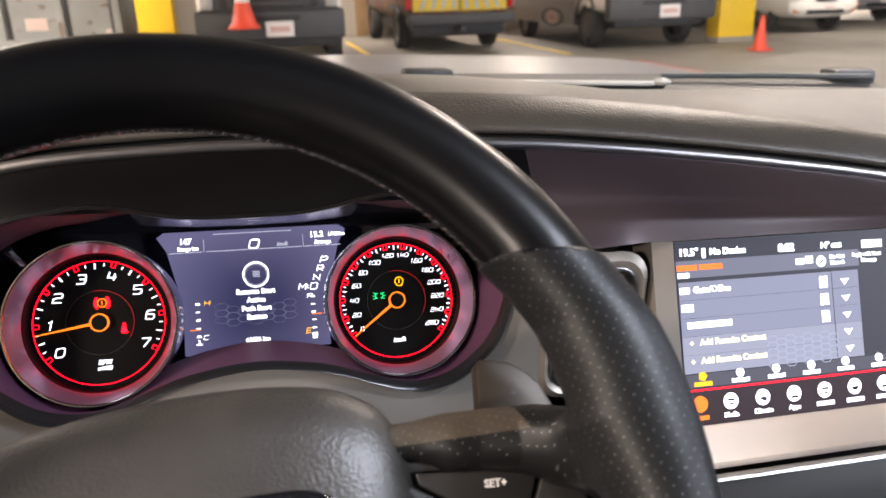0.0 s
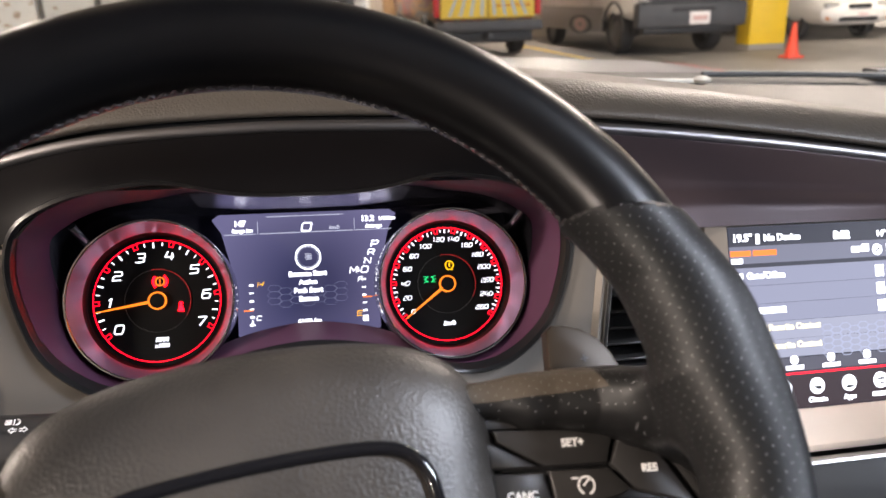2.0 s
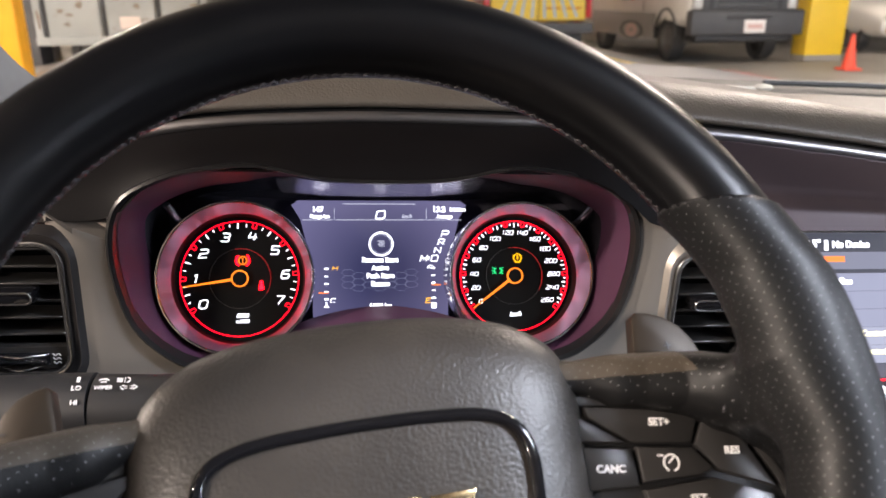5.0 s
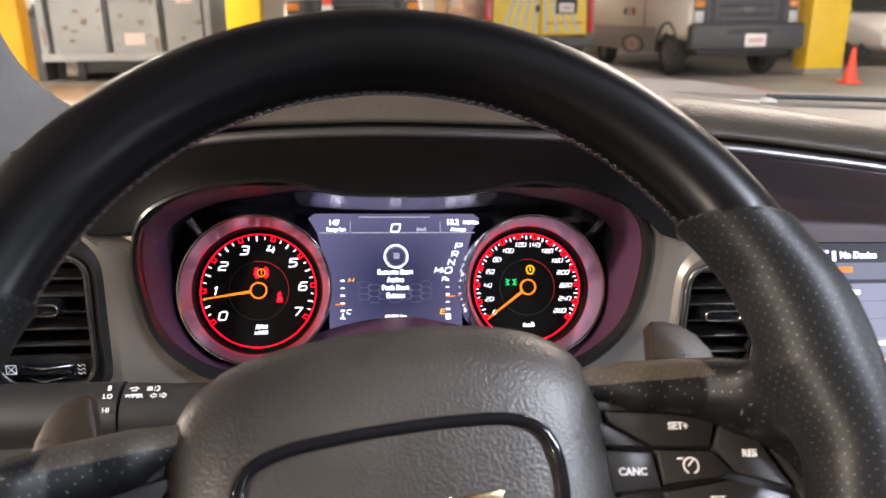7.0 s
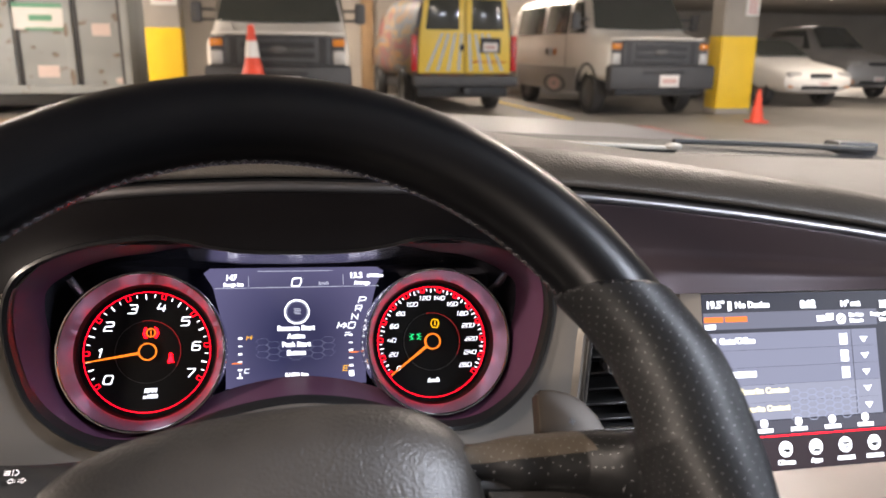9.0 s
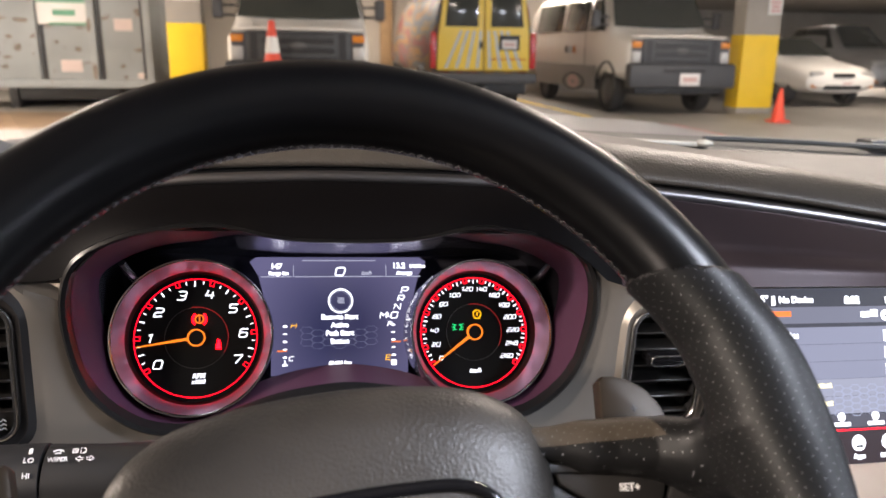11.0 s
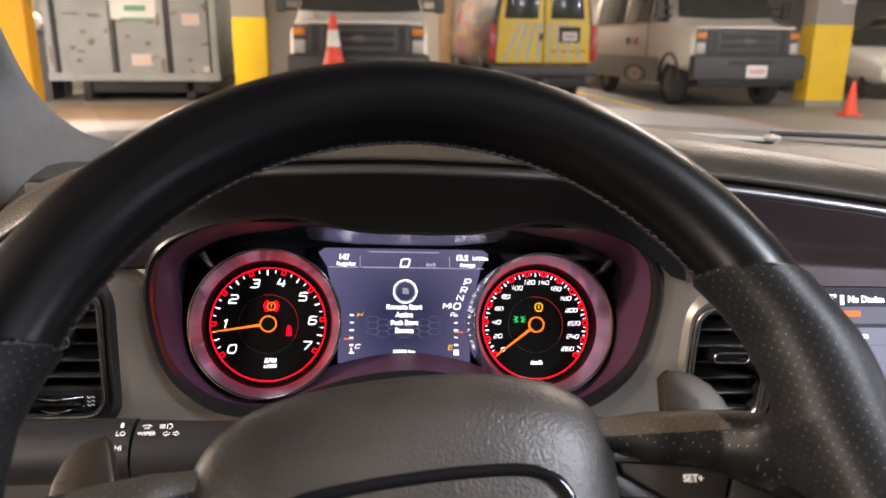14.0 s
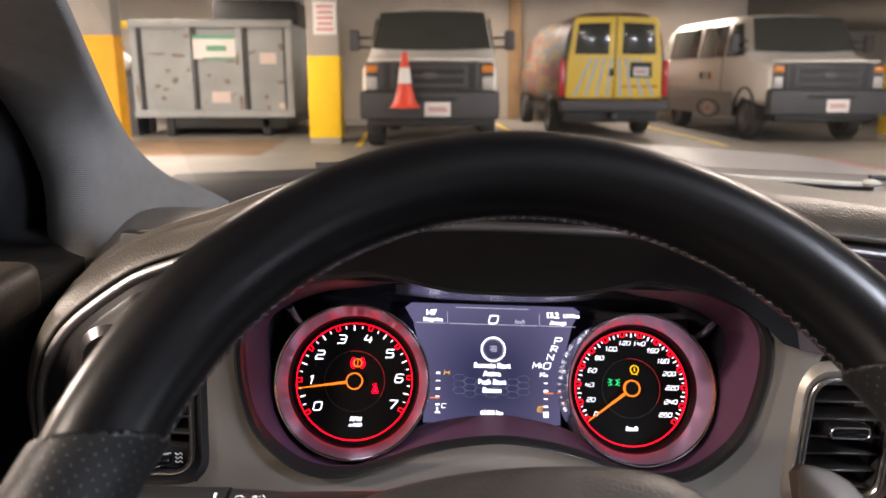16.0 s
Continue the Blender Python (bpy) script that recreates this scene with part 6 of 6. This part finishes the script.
def rear_van(m):
    v = thing("van", m, "yellow striped cargo van parked with its rear doors outward", "van", "parked vans")
    secs = [(0.0, 0.62, 1.98, 1.82, 1.5), (0.04, 0.55, 2.06, 1.94, 1.6), (0.15, 0.5, 2.12, 2.0, 1.64), (3.8, 0.5, 2.12, 2.02, 1.64), (4.3, 0.5, 1.95, 2.02, 1.7), (4.6, 0.5, 1.4, 2.02, 1.9), (5.4, 0.6, 1.25, 1.9, 1.85)]
    part("body", loft(bmnew(), [section(*s) for s in secs]), VANWRAP, v, "multicoloured wrapped body")
    for sx in (-1, 1):
        tap = Matrix(((1, -0.1 * sx, 0, 0), (0, 1, 0, 0), (0, 0, 1, 0), (0, 0, 0, 1)))
        d = part("rear_door", prism(bmnew(), [(sx * 0.012, 0.68), (sx * 0.88, 0.68), (sx * 0.86, 1.3), (sx * 0.76, 1.98), (sx * 0.7, 2.03), (sx * 0.012, 2.05)], 0.0, 0.05, 0.015, pose(0, 0, 0, 90, 0, 0)), VANYELLOW, v, "yellow rear door with grey stripes")
        part("rear_window", prism(bmnew(), [(sx * 0.12, 1.42), (sx * 0.74, 1.42), (sx * 0.68, 1.92), (sx * 0.12, 1.94)], 0.05, 0.062, 0.008, pose(0, 0, 0, 90, 0, 0)), GLASS, d)
        for k in range(4):
            x = sx * (0.12 + 0.2 * k)
            part("door_stripe", prism(bmnew(), [(x - 0.028, 0.72), (x + 0.028, 0.72), (x * 0.6 + 0.024, 1.36), (x * 0.6 - 0.024, 1.36)], 0.05, 0.056, 0, pose(0, 0, 0, 90, 0, 0)), STRIPE, d)
        part("tail_light", box(bmnew(), (sx * 0.95, -0.005, 1.02), (0.11, 0.1, 0.62), 0.03), REDGLASS, v, "tall red tail light")
        for y in (1.2, 4.6):
            add_wheel(v, sx * 0.87, y, 0.37, 0.24, sx)
    part("bumper", box(bmnew(), (0, -0.1, 0.55), (1.98, 0.24, 0.18), 0.04), BUMPER, v, "grey step bumper")
    part("rear_valance", box(bmnew(), (0, 0.12, 0.38), (1.75, 0.12, 0.24), 0.03), BLACK, v)
    part("tow_hitch", box(bmnew(), (0, -0.12, 0.38), (0.1, 0.26, 0.09), 0.015), BUMPER, v)
    part("door_handle", box(bmnew(), (-0.06, -0.07, 1.12), (0.06, 0.04, 0.12), 0.012), BLACK, v)
    part("plate_recess", box(bmnew(), (0.48, -0.054, 1.16), (0.4, 0.012, 0.26), 0.004), BLACK, v)
    plate(v, 0.48, -0.066, 1.13, 0.28, 0.15)
    part("undertray", box(bmnew(), (0, 2.8, 0.42), (1.6, 4.8, 0.2), 0.03), BLACK, v)
    part("wiper_spot", box(bmnew(), (0.45, -0.05, 0.88), (0.7, 0.01, 0.02)), REDGLASS, v)
    return v


rear_van(pose(3.6, 13.2, 0) @ Matrix.Diagonal((1, 1, 1.05, 1)))


def sedan(m, label, paint, tall):
    c = thing("car", m, label, "car", "parked cars")
    h = 1.45 + tall
    b = 0.92 + tall * 0.5
    secs = [(0.0, 0.42, b - 0.28, 1.4, 1.4), (0.08, 0.32, b - 0.16, 1.66, 1.6), (0.3, 0.28, b - 0.06, 1.76, 1.7), (1.0, 0.28, b + 0.06, 1.78, 1.7), (1.25, 0.28, b + 0.1, 1.78, 1.66), (1.95, 0.28, h - 0.05, 1.78, 1.25), (2.5, 0.28, h, 1.78, 1.2), (3.5, 0.28, h - 0.05, 1.78, 1.2), (4.2, 0.3, b + 0.16, 1.74, 1.6), (4.6, 0.4, b, 1.6, 1.5)]
    part("body", loft(bmnew(), [section(*s, 3.6) for s in secs]), paint, c)
    part("windscreen", loft(bmnew(), [[(-0.66, 1.28, b + 0.14), (0, 1.2, b + 0.15), (0.66, 1.28, b + 0.14)], [(-0.52, 1.92, h - 0.04), (0, 1.86, h - 0.02), (0.52, 1.92, h - 0.04)]], closed=False, caps=False), GLASS, c)
    for sx in (-1, 1):
        part("headlight", box(bmnew(), (sx * 0.6, 0.1, b - 0.24), (0.34, 0.14, 0.13), 0.05, pose(0, 0, 0, 0, 0, 0)), LAMPGLASS, c, "clear lens")
        part("side_window", prism(bmnew(), [(1.5, b + 0.12), (3.6, b + 0.12), (3.2, h - 0.12), (2.0, h - 0.12)], 0, 0.03, 0.01, Matrix(((0, -0.4 * sx, sx, 0), (1, 0, 0, 0), (0, 1, 0, 0), (0, 0, 0, 1))) @ pose(0, 0, 1.19 + tall * 0.3)), GLASS, c)
        part("fog_light", box(bmnew(), (sx * 0.66, 0.04, 0.45), (0.16, 0.05, 0.08), 0.02), AMBERGLASS, c)
        for y in (0.85, 3.6):
            add_wheel(c, sx * 0.77, y, 0.31, 0.2, sx)
    part("grille", box(bmnew(), (0, 0.0, b - 0.25), (0.5, 0.06, 0.08), 0.02), BLACK, c)
    part("air_intake", box(bmnew(), (0, 0.03, 0.42), (0.9, 0.08, 0.1), 0.03), BLACK, c)
    plate(c, 0.1, 0.0, 0.5, 0.3, 0.12)
    return c


sedan(pose(11.5, 13.4, 0), "white sedan with oval headlights parked beside column", VANWHITE, 0)
sedan(pose(14.9, 15.6, 0), "silver minivan parked behind the white sedan", mat("van_silver", (0.3, 0.29, 0.28), 0.4, 0.2, 0.08, 2, 0), 0.4)

# ---- dumpster, cones ----
DUMP = mat("dumpster_paint", (0.3, 0.32, 0.32), 0.6, 0.1, 0.14, 1.5, 0.1, 60, spot=((0.16, 0.105, 0.07), 3.4, 0.6))
RUST = mat("rust", (0.2, 0.165, 0.135), 0.8, 0, 0.35, 14, 0.2, 60)
dump = thing("dumpster", pose(-3.72, 13.7, 0), "grey steel waste container with rust and green sign", "dumpster")
part("bin", box(bmnew(), (0, 2.2, 1.22), (2.86, 4.3, 1.66), 0.02), DUMP, dump, "grey painted rusty steel")
for x in (-1.4, -0.43, 0.5, 1.4):
    part("post", box(bmnew(), (x, 0.0, 1.22), (0.12, 0.12, 1.68), 0.015), DUMP, dump)
# dark vertical lines next to the posts
for x in (-1.31, -0.32, 0.61, 1.31):
    part("dark_panel_line", box(bmnew(), (x, 0.045, 1.22), (0.07, 0.012, 1.5), 0.003), BUMPER, dump)
for z in (2.03, 0.42):
    part("rail", box(bmnew(), (0, -0.01, z), (2.94, 0.14, 0.14), 0.015), DUMP, dump)
for x in (-0.9, 0.9):
    part("skid", box(bmnew(), (x, 2.2, 0.19), (0.14, 4.2, 0.38), 0.01), BLACK, dump)
part("undercarriage", box(bmnew(), (0.25, 1.6, 0.24), (2.1, 3.0, 0.2), 0.02), BLACK, dump)
part("load", box(bmnew(), (0.6, 2.4, 2.3), (1.7, 2.6, 0.5), 0.12), BLACK, dump, "black covered load")
s = part("sign", box(bmnew(), (0.035, 0.02, 1.62), (0.78, 0.02, 0.42), 0.004), PAPER, dump, "white and green sign")
bm = box(bmnew(), (0.035, 0.006, 1.8), (0.78, 0.006, 0.07))
box(bm, (0.12, 0.006, 1.42), (0.6, 0.006, 0.04))
box(bm, (0.075, 0.006, 1.6), (0.36, 0.006, 0.1))
part("sign_print", bm, GREENP, s)
for x, z, w, h in ((1.0, 1.42, 0.3, 0.2), (0.1, 0.72, 0.34, 0.2), (1.24, 0.56, 0.14, 0.1)):
    part("sticker", box(bmnew(), (x, 0.048, z), (w, 0.006, h), 0.002), mat("pink_paper", (0.64, 0.52, 0.48), 0.7, 0, 0.08, 10, 0), dump, "faded pink sticker")
rnd = random.Random(31)
for x, z, w, h in ((-1.0, 1.5, 0.5, 0.05), (-0.62, 1.47, 0.3, 0.09), (-0.2, 1.38, 0.18, 0.05), (0.3, 1.36, 0.2, 0.05), (0.46, 1.4, 0.09, 0.3), (0.5, 0.62, 0.1, 0.34), (0.24, 1.0, 0.13, 0.1), (0.24, 0.72, 0.1, 0.16), (-0.84, 1.2, 0.12, 0.09), (-0.72, 1.02, 0.14, 0.16), (-0.9, 0.86, 0.2, 0.06), (-0.96, 0.7, 0.14, 0.07), (0.94, 0.72, 0.1, 0.09), (1.22, 1.0, 0.2, 0.09), (0.7, 1.52, 0.16, 0.07), (-1.38, 0.8, 0.07, 0.4), (-0.1, 1.12, 0.1, 0.07)):
    on_post = min(abs(x - q) for q in (-1.4, -0.43, 0.5, 1.4)) < 0.06
    ring = [(x + w / 2 * math.cos(0.3491 * k) * rnd.uniform(0.55, 1.1), z + h / 2 * math.sin(0.3491 * k) * rnd.uniform(0.55, 1.1)) for k in range(18)]
    part("rust_patch", prism(bmnew(), ring, 0.0, 0.006, 0.0, pose(0, -0.058 if on_post else 0.054, 0, 90, 0, 0)), RUST, dump, "brown flaking rust")
BAG = mat("white_plastic", (0.62, 0.6, 0.57), 0.4, 0, 0.06, 6, 0.4, 14)
bin_d = thing("waste_bin", pose(-5.55, 14.2, 0), "dark plastic waste bin heaped with bags", "bin")
part("bin_body", prism(bmnew(), [(-0.3, -0.3), (0.3, -0.3), (0.3, 0.3), (-0.3, 0.3)], 0.0, 1.12, 0.03), BUMPER, bin_d)
part("bin_rim", box(bmnew(), (0, 0, 1.13), (0.66, 0.66, 0.05), 0.015), BUMPER, bin_d)
rnd = random.Random(12)
for k, (x, y, z, r) in enumerate(((-5.5, 14.1, 1.33, 0.19), (-5.7, 14.3, 1.3, 0.16))):
    bm = bmnew()
    bmesh.ops.create_icosphere(bm, subdivisions=3, radius=r)
    for v in bm.verts:
        v.co *= 1 + 0.09 * math.sin(9 * v.co.x / r + k) * math.cos(7 * v.co.z / r) + rnd.uniform(-0.015, 0.015)
        v.co.z *= 1.0 if v.co.z > 0 else 0.9
    solo("plastic_bag", bm, BAG, "stuffed white plastic bag on the bin", "bag", "white bags", m=pose(x, y, z))
box_y = thing("crate", pose(-5.46, 14.75, 0), "tall yellow crate standing behind the bags", "crate")
part("crate_body", box(bmnew(), (0, 0, 1.0), (0.42, 0.4, 2.0), 0.03), COLUMN, box_y)
part("crate_lid", box(bmnew(), (0, 0, 2.06), (0.46, 0.44, 0.14), 0.03), YELLOW, box_y, "yellow lid")
CONE = mat("cone_orange", (0.75, 0.07, 0.03), 0.45, 0, 0.06, 6, 0)


def cone(m, size, label, band):
    c = thing("traffic_cone", m, label, "cone", "traffic cones")
    part("cone", spin(bmnew(), [(0.15 * size, 0.03), (0.14 * size, 0.05), (0.03 * size, 0.7 * size), (0.02 * size, 0.71 * size), (0.0, 0.71 * size)], Matrix(), 28), CONE, c)
    part("foot", box(bmnew(), (0, 0, 0.02), (0.36 * size, 0.36 * size, 0.04), 0.012), CONE, c)
    if band:
        part("collar", spin(bmnew(), [(0.092 * size, 0.36 * size), (0.066 * size, 0.5 * size)], Matrix(), 28), PAPER, c, "white reflective collar")
    return c


cone(pose(8.0, 10.55, 0), 0.78, "plain orange traffic cone on the garage floor", False)
pole = thing("barrier_post", pose(-0.17, 10.35, 0), "thin grey post with orange cone slipped over it", "post")
part("pole", tube(bmnew(), [(0, 0, 0), (0, 0, 0.62)], 0.028, None, 12), BUMPER, pole)
part("pole_band", tube(bmnew(), [(0, 0, 0.5), (0, 0, 0.7)], 0.036, None, 12), PAPER, pole)
part("pole_base", box(bmnew(), (0, 0, 0.03), (0.3, 0.3, 0.06), 0.01), BUMPER, pole)
part("pole_tip", tube(bmnew(), [(0, 0, 1.42), (0, 0, 1.62)], 0.014, None, 10), PAPER, pole)
part("cone_shell", spin(bmnew(), [(0.225, 0.68), (0.16, 0.76), (0.1, 1.0), (0.045, 1.44), (0.02, 1.46)], Matrix(), 28), CONE, pole, "orange cone")
part("cone_collar", spin(bmnew(), [(0.1015, 1.02), (0.073, 1.24)], Matrix(), 28), PAPER, pole, "white reflective collar")

# ---- the garage's ceiling lamps, with the unseen added ones ----
TUBE = emit("lamp_tube", (1.0, 0.9, 0.76), 8.0)
for x, y, power, cool in LAMPS:
    f = thing("ceiling_lamp", pose(x, y, 2.9), "lit fluorescent ceiling lamp, in part added unseen as cabin fill", "lamp", "ceiling lamps")
    part("housing", box(bmnew(), (0, 0, 0.05), (1.3, 0.24, 0.08), 0.01), PAPER, f)
    part("diffuser", box(bmnew(), (0, 0, -0.005), (1.22, 0.16, 0.03), 0.008), TUBE, f)
    la = bpy.data.lights.new("lamp_light", "POINT" if cool > 1 else "AREA")
    la.energy, la.color = power, (0.82, 0.91, 1.0) if cool in (1, 2) else (1.0, 0.87, 0.71)
    if cool > 1:
        la.shadow_soft_size = 0.5
    else:
        la.shape, la.size, la.size_y = "RECTANGLE", 1.2, 0.2
    lo = new("lamp_light", la)
    lo.parent = f
    lo.location = (0, 0, -0.55 if cool > 1 else -0.03)
